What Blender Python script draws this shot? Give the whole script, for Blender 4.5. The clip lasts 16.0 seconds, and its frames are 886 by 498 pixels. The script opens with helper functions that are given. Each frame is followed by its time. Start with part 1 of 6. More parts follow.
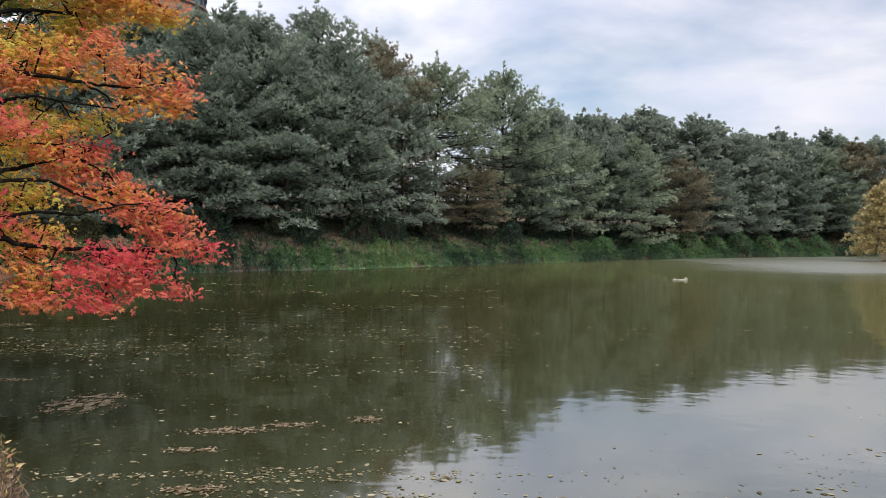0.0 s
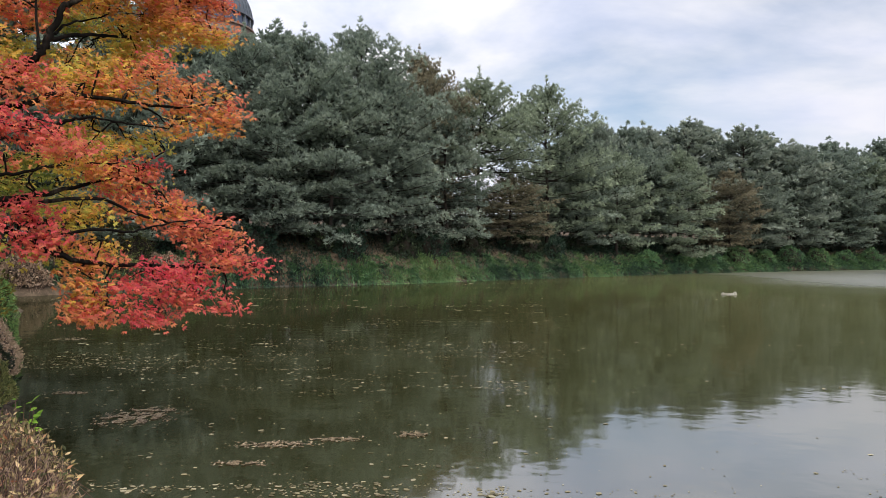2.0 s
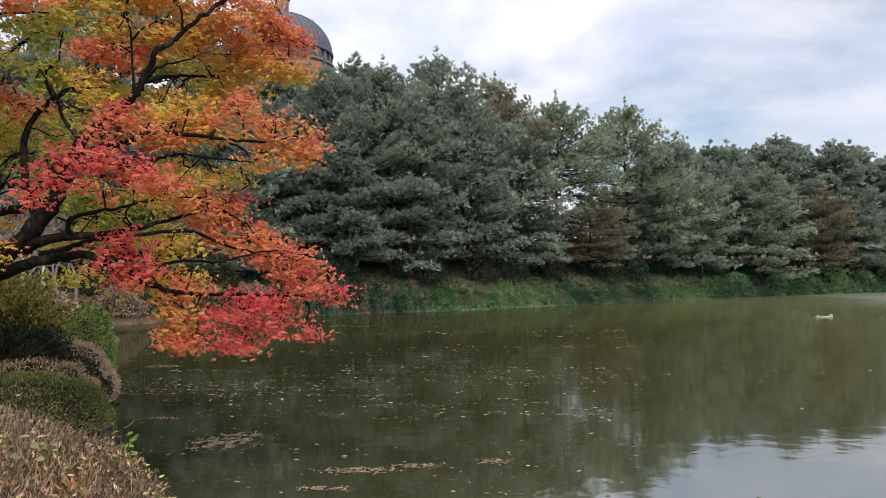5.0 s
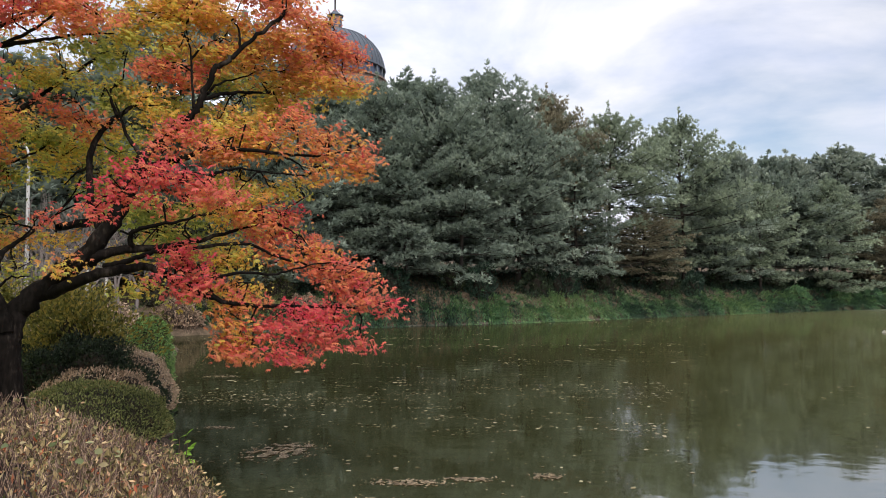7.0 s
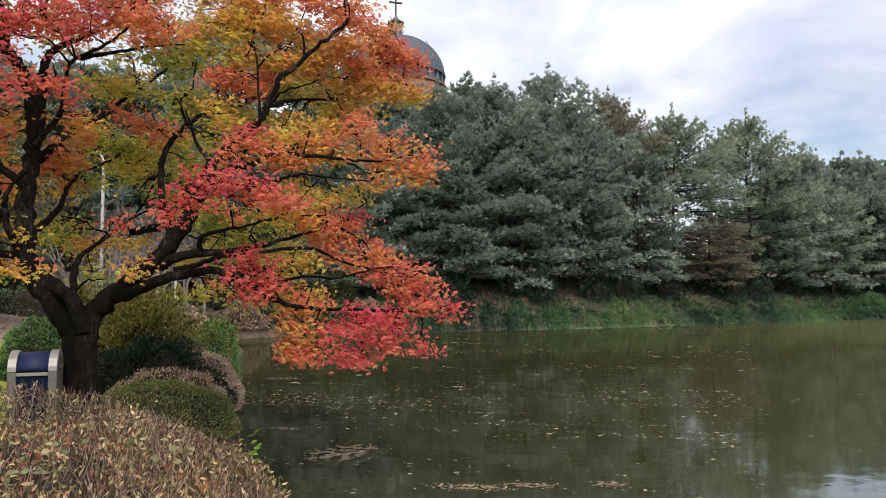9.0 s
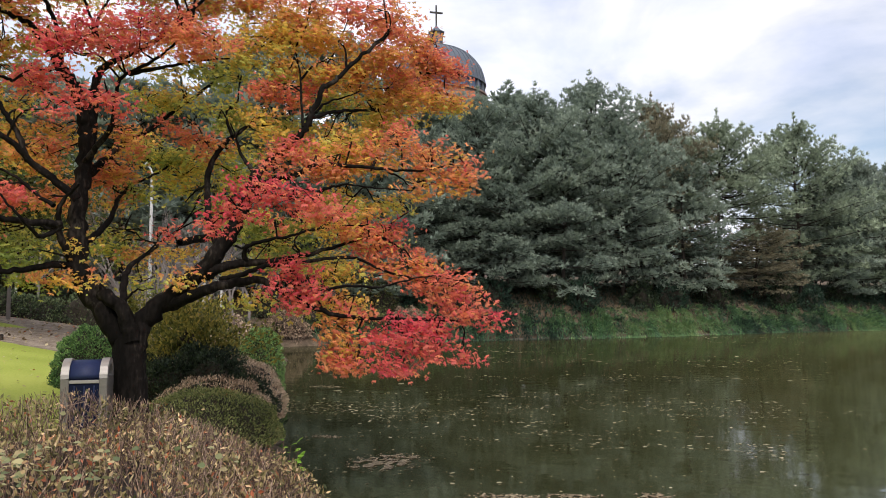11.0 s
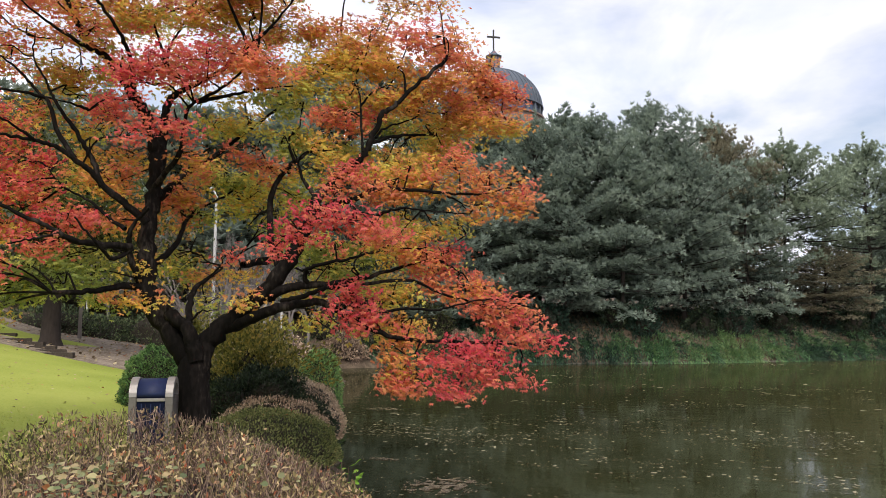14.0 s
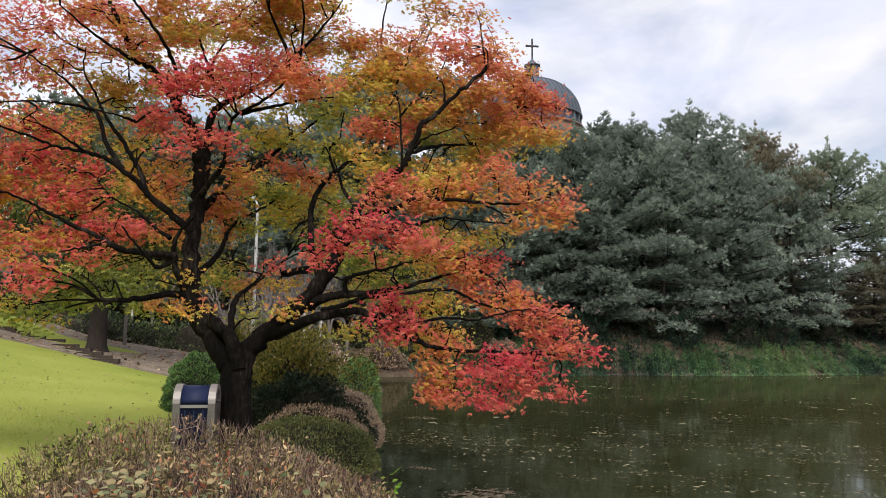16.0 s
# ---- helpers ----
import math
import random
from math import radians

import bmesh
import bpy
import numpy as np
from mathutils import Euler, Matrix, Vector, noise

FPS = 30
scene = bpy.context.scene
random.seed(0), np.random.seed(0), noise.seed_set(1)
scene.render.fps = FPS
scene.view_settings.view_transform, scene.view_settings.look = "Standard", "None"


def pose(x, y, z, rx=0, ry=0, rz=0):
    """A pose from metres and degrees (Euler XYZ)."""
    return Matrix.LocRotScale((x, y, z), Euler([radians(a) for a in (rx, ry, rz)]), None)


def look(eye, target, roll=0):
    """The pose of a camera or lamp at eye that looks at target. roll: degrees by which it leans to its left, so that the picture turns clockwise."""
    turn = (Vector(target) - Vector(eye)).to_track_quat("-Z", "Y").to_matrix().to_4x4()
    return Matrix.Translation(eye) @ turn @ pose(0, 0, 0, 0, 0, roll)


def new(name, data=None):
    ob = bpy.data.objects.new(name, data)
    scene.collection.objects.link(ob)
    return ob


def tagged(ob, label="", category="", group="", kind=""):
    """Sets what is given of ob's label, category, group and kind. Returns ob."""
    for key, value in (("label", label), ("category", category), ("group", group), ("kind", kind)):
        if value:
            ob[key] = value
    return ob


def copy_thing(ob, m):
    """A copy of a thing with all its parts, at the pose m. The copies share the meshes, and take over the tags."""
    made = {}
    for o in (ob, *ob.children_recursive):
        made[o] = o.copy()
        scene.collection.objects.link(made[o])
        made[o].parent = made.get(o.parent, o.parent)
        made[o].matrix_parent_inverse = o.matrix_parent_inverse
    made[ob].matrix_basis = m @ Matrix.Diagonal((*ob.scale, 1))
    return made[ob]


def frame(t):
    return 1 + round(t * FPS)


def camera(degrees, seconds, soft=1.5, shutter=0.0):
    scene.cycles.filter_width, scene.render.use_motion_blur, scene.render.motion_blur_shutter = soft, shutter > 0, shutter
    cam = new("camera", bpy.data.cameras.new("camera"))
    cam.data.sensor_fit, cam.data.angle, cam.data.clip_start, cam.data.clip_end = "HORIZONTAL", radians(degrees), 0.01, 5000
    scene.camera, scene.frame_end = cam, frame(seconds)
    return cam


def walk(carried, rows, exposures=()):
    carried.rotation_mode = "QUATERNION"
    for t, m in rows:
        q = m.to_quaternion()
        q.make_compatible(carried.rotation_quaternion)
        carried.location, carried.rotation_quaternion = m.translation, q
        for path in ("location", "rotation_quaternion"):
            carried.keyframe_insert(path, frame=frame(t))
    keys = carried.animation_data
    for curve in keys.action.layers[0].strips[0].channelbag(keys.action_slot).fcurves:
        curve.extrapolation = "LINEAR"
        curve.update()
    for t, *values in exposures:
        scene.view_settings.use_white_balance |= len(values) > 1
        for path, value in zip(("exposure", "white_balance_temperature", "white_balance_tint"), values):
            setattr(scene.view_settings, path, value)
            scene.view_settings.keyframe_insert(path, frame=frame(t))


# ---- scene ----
cam = camera(60.2, 16.0, soft=0.8)
PATH = [
    (0, (0.0344, -0.1740, 2.1193), (0.0556, 1.8258, 2.0989), 0.23),
    (0.5, (0.0242, -0.1931, 2.1125), (0.0196, 1.8068, 2.1010), 0.19),
    (1, (0.0232, -0.1918, 2.1149), (-0.0091, 1.8079, 2.1107), 0.17),
    (1.5, (0.0176, -0.1854, 2.1197), (-0.0440, 1.8136, 2.1269), 0.04),
    (2, (0.0118, -0.1799, 2.1188), (-0.0796, 1.8179, 2.1369), -0.06),
    (2.5, (0.0104, -0.1839, 2.1228), (-0.1046, 1.8126, 2.1534), -0.12),
    (3, (0.0119, -0.1813, 2.1258), (-0.1377, 1.8127, 2.1675), -0.17),
    (3.5, (0.0214, -0.1886, 2.1256), (-0.1661, 1.8018, 2.1806), -0.41),
    (4, (0.0253, -0.1942, 2.1236), (-0.2016, 1.7918, 2.1897), -0.64),
    (6.5, (0.0210, -0.1990, 2.1180), (-0.3700, 1.7590, 2.2330), -0.80),
    (7, (0.0212, -0.2030, 2.1185), (-0.4056, 1.7471, 2.2402), -0.68),
    (7.5, (0.0138, -0.2073, 2.1189), (-0.4522, 1.7335, 2.2448), -0.53),
    (8, (0.0112, -0.2090, 2.1156), (-0.4959, 1.7214, 2.2440), -0.52),
    (8.5, (0.0069, -0.2145, 2.1137), (-0.5404, 1.7047, 2.2448), -0.42),
    (9, (0.0069, -0.2105, 2.1153), (-0.5705, 1.6995, 2.2505), -0.36),
    (11.5, (0.0100, -0.2189, 2.1201), (-0.6960, 1.6448, 2.2882), -0.37),
    (12, (0.0127, -0.2286, 2.1214), (-0.7196, 1.6237, 2.3019), -0.28),
    (12.5, (0.0037, -0.2318, 2.1263), (-0.7502, 1.6108, 2.3182), -0.11),
    (13, (0.0065, -0.2339, 2.1225), (-0.7678, 1.5991, 2.3241), -0.08),
    (13.5, (0.0047, -0.2348, 2.1219), (-0.7879, 1.5893, 2.3321), 0.05),
    (14, (0.0096, -0.2404, 2.1211), (-0.8053, 1.5730, 2.3390), 0.16),
    (14.5, (0.0122, -0.2452, 2.1217), (-0.8345, 1.5528, 2.3451), 0.28),
    (15, (0.0106, -0.2478, 2.1236), (-0.8544, 1.5409, 2.3524), 0.37),
    (15.5, (0.0067, -0.2480, 2.1186), (-0.8742, 1.5321, 2.3537), 0.48),
    (16, (0.0032, -0.2526, 2.1266), (-0.9003, 1.5154, 2.3674), 0.63),
]
walk(cam, [(t, look(eye, target, roll)) for t, eye, target, roll in PATH], [(0.0, 0.0), (9.0, 0.06), (12.5, 0.08), (14.3, 0.06), (15.2, -0.08), (16.0, -0.09)])

# ---- world, sun ----
def sky_world():
    w = bpy.data.worlds.new("sky")
    w.use_nodes = True
    scene.world = w
    nt = w.node_tree
    nt.nodes.clear()
    N, L = nt.nodes.new, nt.links.new
    out = N("ShaderNodeOutputWorld")
    sky = N("ShaderNodeTexSky")
    sky.sky_type, sky.sun_disc = "NISHITA", False
    sky.sun_elevation, sky.sun_rotation = radians(48), radians(150)
    sky.air_density, sky.dust_density, sky.ozone_density = 1.0, 1.5, 2.0
    bg = N("ShaderNodeBackground")
    bg.inputs["Strength"].default_value = 0.14
    L(sky.outputs[0], bg.inputs["Color"])
    tc = N("ShaderNodeTexCoord")
    mp = N("ShaderNodeMapping")
    mp.inputs["Scale"].default_value = (1.0, 1.0, 2.6)
    mp.inputs["Location"].default_value = (0.35, 0.1, 0.2)
    L(tc.outputs["Generated"], mp.inputs["Vector"])
    nz = N("ShaderNodeTexNoise")
    nz.inputs["Scale"].default_value, nz.inputs["Detail"].default_value, nz.inputs["Roughness"].default_value = 2.3, 7.0, 0.52
    nz.inputs["Distortion"].default_value = 0.35
    L(mp.outputs[0], nz.inputs["Vector"])
    ramp = N("ShaderNodeValToRGB")
    ramp.color_ramp.elements[0].position, ramp.color_ramp.elements[1].position = 0.30, 0.56
    L(nz.outputs["Fac"], ramp.inputs[0])
    nz2 = N("ShaderNodeTexNoise")
    nz2.inputs["Scale"].default_value, nz2.inputs["Detail"].default_value = 4.0, 5.0
    L(mp.outputs[0], nz2.inputs["Vector"])
    tint = N("ShaderNodeValToRGB")
    tint.color_ramp.elements[0].position, tint.color_ramp.elements[0].color = 0.37, (0.76, 0.795, 0.955, 1)
    tint.color_ramp.elements[1].position, tint.color_ramp.elements[1].color = 0.62, (0.99, 0.97, 1.0, 1)
    L(nz2.outputs["Fac"], tint.inputs[0])
    cloud = N("ShaderNodeBackground")
    L(tint.outputs[0], cloud.inputs["Color"])
    # the cloud thins towards the east
    sep, thin = N("ShaderNodeSeparateXYZ"), N("ShaderNodeMapRange")
    L(tc.outputs["Generated"], sep.inputs[0])
    thin.inputs["From Min"].default_value, thin.inputs["From Max"].default_value = -0.45, 0.55
    thin.inputs["To Min"].default_value, thin.inputs["To Max"].default_value = 1.24, 0.98
    L(sep.outputs["X"], thin.inputs["Value"])
    L(thin.outputs[0], cloud.inputs["Strength"])
    mix = N("ShaderNodeMixShader")
    L(ramp.outputs[0], mix.inputs[0])
    L(bg.outputs[0], mix.inputs[1])
    L(cloud.outputs[0], mix.inputs[2])
    L(mix.outputs[0], out.inputs["Surface"])


sky_world()
sun = new("sun", bpy.data.lights.new("sun", "SUN"))
sun.data.energy, sun.data.angle, sun.data.color = 2.9, radians(20), (1.0, 0.93, 0.85)
sun.matrix_world = look((10.5, -18.2, 23.4), (0, 0, 0))


# ---- materials ----
def nodes_of(name):
    m = bpy.data.materials.new(name)
    m.use_nodes = True
    nt = m.node_tree
    return m, nt, nt.nodes["Principled BSDF"], nt.nodes.new, nt.links.new


def ramp_node(nt, stops):
    r = nt.nodes.new("ShaderNodeValToRGB")
    e = r.color_ramp.elements
    while len(e) < len(stops):
        e.new(0.5)
    for k, (p, c) in enumerate(stops):
        e[k].position, e[k].color = p, (*c, 1)
    return r


def surface(name, stops, scale=4.0, rough=0.8, bump=0.3, fine=40.0, metal=0.0, stretch=(1, 1, 1), spec=0.3):
    """Colour by two scales of noise over world places, with a fine bump."""
    m, nt, bsdf, N, L = nodes_of(name)
    geo, mp = N("ShaderNodeTexCoord"), N("ShaderNodeMapping")
    mp.inputs["Scale"].default_value = stretch
    L(geo.outputs["Object"], mp.inputs["Vector"])
    a, b = N("ShaderNodeTexNoise"), N("ShaderNodeTexNoise")
    a.inputs["Scale"].default_value, a.inputs["Detail"].default_value = scale, 6
    b.inputs["Scale"].default_value, b.inputs["Detail"].default_value = fine, 4
    L(mp.outputs[0], a.inputs["Vector"])
    L(mp.outputs[0], b.inputs["Vector"])
    mix = N("ShaderNodeMix")
    mix.inputs[0].default_value = 0.4
    L(a.outputs["Fac"], mix.inputs[2])
    L(b.outputs["Fac"], mix.inputs[3])
    r = ramp_node(nt, stops)
    L(mix.outputs[0], r.inputs[0])
    L(r.outputs[0], bsdf.inputs["Base Color"])
    bp = N("ShaderNodeBump")
    bp.inputs["Strength"].default_value, bp.inputs["Distance"].default_value = bump, 0.02
    L(b.outputs["Fac"], bp.inputs["Height"])
    L(bp.outputs[0], bsdf.inputs["Normal"])
    bsdf.inputs["Roughness"].default_value = rough
    bsdf.inputs["Metallic"].default_value = metal
    bsdf.inputs["Specular IOR Level"].default_value = spec
    return m


def leaf_surface(name, stops, glow=0.35, rough=0.55, jitter=0.5, value=0.5, spec=0.25):
    """Leaves: colour by each leaf's own tone and by chance, light passing through the blade."""
    m, nt, bsdf, N, L = nodes_of(name)
    at, geo = N("ShaderNodeAttribute"), N("ShaderNodeNewGeometry")
    at.attribute_name = "tone"
    ma = N("ShaderNodeMath")
    ma.operation = "MULTIPLY_ADD"
    ma.inputs[1].default_value, ma.inputs[2].default_value = jitter, -jitter / 2
    L(geo.outputs["Random Per Island"], ma.inputs[0])
    ad = N("ShaderNodeMath")
    ad.operation, ad.use_clamp = "ADD", True
    L(at.outputs["Fac"], ad.inputs[0])
    L(ma.outputs[0], ad.inputs[1])
    r = ramp_node(nt, stops)
    L(ad.outputs[0], r.inputs[0])
    wn = N("ShaderNodeTexWhiteNoise")
    wn.noise_dimensions = "1D"
    L(geo.outputs["Random Per Island"], wn.inputs["W"])
    hsv = N("ShaderNodeHueSaturation")
    mv = N("ShaderNodeMath")
    mv.operation = "MULTIPLY_ADD"
    mv.inputs[1].default_value, mv.inputs[2].default_value = value, 1 - value / 2
    L(wn.outputs["Value"], mv.inputs[0])
    L(mv.outputs[0], hsv.inputs["Value"])
    L(r.outputs[0], hsv.inputs["Color"])
    L(hsv.outputs[0], bsdf.inputs["Base Color"])
    bsdf.inputs["Roughness"].default_value = rough
    bsdf.inputs["Specular IOR Level"].default_value = spec
    tr, mix = N("ShaderNodeBsdfTranslucent"), N("ShaderNodeMixShader")
    L(hsv.outputs[0], tr.inputs["Color"])
    mix.inputs[0].default_value = glow
    L(bsdf.outputs[0], mix.inputs[1])
    L(tr.outputs[0], mix.inputs[2])
    L(mix.outputs[0], nt.nodes["Material Output"].inputs["Surface"])
    return m


def water_surface():
    m, nt, bsdf, N, L = nodes_of("pond_water")
    geo, mp = N("ShaderNodeTexCoord"), N("ShaderNodeMapping")
    mp.inputs["Scale"].default_value = (1.0, 1.0, 1.0)
    L(geo.outputs["Object"], mp.inputs["Vector"])
    # small ripples, long swell, and how much the wind ruffles each stretch
    a, b, c, d = [N("ShaderNodeTexNoise") for _ in range(4)]
    for n, s, det in ((a, 2.2, 2), (b, 0.5, 2), (c, 0.035, 2), (d, 0.25, 4)):
        n.inputs["Scale"].default_value, n.inputs["Detail"].default_value = s, det
        L(mp.outputs[0], n.inputs["Vector"])
    ruf = ramp_node(nt, [(0.25, (0.0, 0.0, 0.0)), (0.5, (1, 1, 1))])
    L(c.outputs["Fac"], ruf.inputs[0])
    sepa = N("ShaderNodeSeparateXYZ")
    L(geo.outputs["Object"], sepa.inputs[0])
    far, deep = N("ShaderNodeMapRange"), N("ShaderNodeMapRange")
    far.inputs["From Min"].default_value, far.inputs["From Max"].default_value = 16.0, 31.0
    deep.inputs["From Min"].default_value, deep.inputs["From Max"].default_value = 34.0, 45.0
    L(sepa.outputs["X"], far.inputs["Value"])
    L(sepa.outputs["Y"], deep.inputs["Value"])
    wind = N("ShaderNodeMath")
    wind.operation = "MULTIPLY"
    L(far.outputs[0], wind.inputs[0])
    L(deep.outputs[0], wind.inputs[1])
    mul = N("ShaderNodeMath")
    mul.operation = "MULTIPLY"
    L(ruf.outputs[0], mul.inputs[0])
    L(wind.outputs[0], mul.inputs[1])
    b1, b2 = N("ShaderNodeBump"), N("ShaderNodeBump")
    st = N("ShaderNodeMath")
    st.operation = "MULTIPLY_ADD"
    st.inputs[1].default_value, st.inputs[2].default_value = 1.0, 0.05
    L(mul.outputs[0], st.inputs[0])
    L(st.outputs[0], b1.inputs["Strength"])
    b1.inputs["Distance"].default_value = 0.06
    b2.inputs["Strength"].default_value, b2.inputs["Distance"].default_value = 0.03, 0.12
    L(a.outputs["Fac"], b1.inputs["Height"])
    L(b.outputs["Fac"], b2.inputs["Height"])
    L(b2.outputs[0], b1.inputs["Normal"])
    # murky green open water; shade and dark reflections by the near bank painted in
    murk = ramp_node(nt, [(0.1, (0.030, 0.031, 0.012)), (0.5, (0.072, 0.074, 0.028)), (0.9, (0.128, 0.135, 0.060))])
    bank_shade, blend = N("ShaderNodeMapRange"), N("ShaderNodeMix")
    bank_shade.inputs["From Min"].default_value, bank_shade.inputs["From Max"].default_value = -5.0, 14.0
    L(sepa.outputs["X"], bank_shade.inputs["Value"])
    blend.inputs[0].default_value = 0.65
    L(d.outputs["Fac"], blend.inputs[2])
    L(bank_shade.outputs[0], blend.inputs[3])
    L(blend.outputs[0], murk.inputs[0])
    dif, glo, mix, fr = N("ShaderNodeBsdfDiffuse"), N("ShaderNodeBsdfGlossy"), N("ShaderNodeMixShader"), N("ShaderNodeFresnel")
    L(murk.outputs[0], dif.inputs["Color"])
    gr = N("ShaderNodeMath")
    gr.operation = "MULTIPLY_ADD"
    gr.inputs[1].default_value, gr.inputs[2].default_value = 0.30, 0.055
    L(mul.outputs[0], gr.inputs[0])
    L(gr.outputs[0], glo.inputs["Roughness"])
    fr.inputs["IOR"].default_value = 2.4
    for n in (glo, fr):
        L(b1.outputs[0], n.inputs["Normal"])
    gain = N("ShaderNodeMath")
    gain.operation = "MULTIPLY"
    gain.inputs[1].default_value = 1.5
    cap = N("ShaderNodeMath")
    cap.operation = "MINIMUM"
    cap.inputs[1].default_value = 0.53
    L(fr.outputs[0], gain.inputs[0])
    L(gain.outputs[0], cap.inputs[0])
    L(cap.outputs[0], mix.inputs[0])
    L(dif.outputs[0], mix.inputs[1])
    L(glo.outputs[0], mix.inputs[2])
    L(mix.outputs[0], nt.nodes["Material Output"].inputs["Surface"])
    return m


def ground_surface():
    m, nt, bsdf, N, L = nodes_of("ground_cover")
    geo = N("ShaderNodeTexCoord")
    a, b, c = [N("ShaderNodeTexNoise") for _ in range(3)]
    for n, s, det in ((a, 0.35, 5), (b, 25.0, 5), (c, 3.0, 6)):
        n.inputs["Scale"].default_value, n.inputs["Detail"].default_value = s, det
        L(geo.outputs["Object"], n.inputs["Vector"])
    grass = ramp_node(nt, [(0.30, (0.21, 0.26, 0.042)), (0.5, (0.30, 0.345, 0.066)), (0.72, (0.40, 0.41, 0.10))])
    soil = ramp_node(nt, [(0.35, (0.045, 0.035, 0.025)), (0.5, (0.11, 0.082, 0.058)), (0.68, (0.21, 0.16, 0.11))])
    m1 = N("ShaderNodeMix")
    m1.inputs[0].default_value = 0.45
    L(a.outputs["Fac"], m1.inputs[2])
    L(b.outputs["Fac"], m1.inputs[3])
    L(m1.outputs[0], grass.inputs[0])
    earth = ramp_node(nt, [(0.35, (0.13, 0.10, 0.075)), (0.5, (0.25, 0.20, 0.155)), (0.68, (0.38, 0.315, 0.25))])
    m2 = N("ShaderNodeMix")
    m2.inputs[0].default_value = 0.5
    L(c.outputs["Fac"], m2.inputs[2])
    L(b.outputs["Fac"], m2.inputs[3])
    L(m2.outputs[0], soil.inputs[0])
    L(m2.outputs[0], earth.inputs[0])
    worn, bare = N("ShaderNodeAttribute"), N("ShaderNodeMix")
    worn.attribute_name, bare.data_type = "worn", "RGBA"
    L(worn.outputs["Fac"], bare.inputs[0])
    L(soil.outputs[0], bare.inputs[6])
    L(earth.outputs[0], bare.inputs[7])
    at = N("ShaderNodeAttribute")
    at.attribute_name = "grass"
    edge = N("ShaderNodeMath")
    edge.operation, edge.use_clamp = "MULTIPLY_ADD", True
    edge.inputs[1].default_value = 0.5
    sub = N("ShaderNodeMath")
    sub.operation = "SUBTRACT"
    sub.inputs[1].default_value = 0.25
    L(at.outputs["Fac"], sub.inputs[0])
    L(c.outputs["Fac"], edge.inputs[0])
    L(sub.outputs[0], edge.inputs[2])
    sharp = N("ShaderNodeMapRange")
    sharp.inputs["From Min"].default_value, sharp.inputs["From Max"].default_value = 0.4, 0.6
    L(edge.outputs[0], sharp.inputs["Value"])
    mx = N("ShaderNodeMix")
    mx.data_type = "RGBA"
    L(sharp.outputs[0], mx.inputs[0])
    L(bare.outputs[2], mx.inputs[6])
    L(grass.outputs[0], mx.inputs[7])
    L(mx.outputs[2], bsdf.inputs["Base Color"])
    bp = N("ShaderNodeBump")
    bp.inputs["Strength"].default_value, bp.inputs["Distance"].default_value = 0.6, 0.04
    L(b.outputs["Fac"], bp.inputs["Height"])
    L(bp.outputs[0], bsdf.inputs["Normal"])
    bsdf.inputs["Roughness"].default_value = 0.95
    bsdf.inputs["Specular IOR Level"].default_value = 0.1
    return m


WATER, GROUND = water_surface(), ground_surface()
MAPLE = leaf_surface("maple_leaf", [(0.0, (0.24, 0.30, 0.08)), (0.2, (0.54, 0.54, 0.13)), (0.36, (0.72, 0.50, 0.09)), (0.50, (0.71, 0.35, 0.12)),
                                    (0.64, (0.70, 0.25, 0.125)), (0.82, (0.67, 0.155, 0.13)), (1.0, (0.63, 0.072, 0.105))], glow=0.56, jitter=0.2, value=0.6)
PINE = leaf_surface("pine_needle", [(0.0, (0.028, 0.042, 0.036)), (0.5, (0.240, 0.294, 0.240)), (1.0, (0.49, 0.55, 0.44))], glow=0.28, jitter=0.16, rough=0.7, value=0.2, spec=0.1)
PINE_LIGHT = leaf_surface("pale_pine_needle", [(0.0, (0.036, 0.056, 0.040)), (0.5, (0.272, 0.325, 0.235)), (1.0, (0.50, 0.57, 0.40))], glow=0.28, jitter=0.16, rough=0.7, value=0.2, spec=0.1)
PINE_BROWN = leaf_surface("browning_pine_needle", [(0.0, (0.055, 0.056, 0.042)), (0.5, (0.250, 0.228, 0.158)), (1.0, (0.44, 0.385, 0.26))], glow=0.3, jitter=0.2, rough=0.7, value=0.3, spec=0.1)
# SPRUCE is paled: the far wood's distance haze put into the needle colour
SPRUCE = leaf_surface("hazed_needle", [(0.0, (0.042, 0.060, 0.048)), (0.5, (0.278, 0.325, 0.268)), (1.0, (0.52, 0.55, 0.44))], glow=0.34, jitter=0.16, rough=0.7, value=0.2, spec=0.1)
CYPRESS = leaf_surface("cypress_spray", [(0.0, (0.26, 0.22, 0.10)), (0.5, (0.48, 0.40, 0.19)), (1.0, (0.62, 0.52, 0.28))], glow=0.25, jitter=0.4)
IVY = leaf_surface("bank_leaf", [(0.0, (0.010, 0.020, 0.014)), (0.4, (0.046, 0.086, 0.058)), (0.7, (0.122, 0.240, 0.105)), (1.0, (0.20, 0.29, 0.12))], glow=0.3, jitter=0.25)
AZALEA = leaf_surface("azalea_leaf", [(0.0, (0.060, 0.072, 0.022)), (0.35, (0.22, 0.178, 0.078)), (0.6, (0.38, 0.30, 0.135)), (0.85, (0.56, 0.41, 0.23)), (1.0, (0.38, 0.11, 0.05))], glow=0.2, jitter=1.0, value=1.0)
OLIVE = leaf_surface("olive_shrub_leaf", [(0.0, (0.038, 0.052, 0.018)), (0.5, (0.175, 0.20, 0.066)), (0.92, (0.34, 0.35, 0.14)), (1.0, (0.38, 0.11, 0.05))], glow=0.2, jitter=0.8)
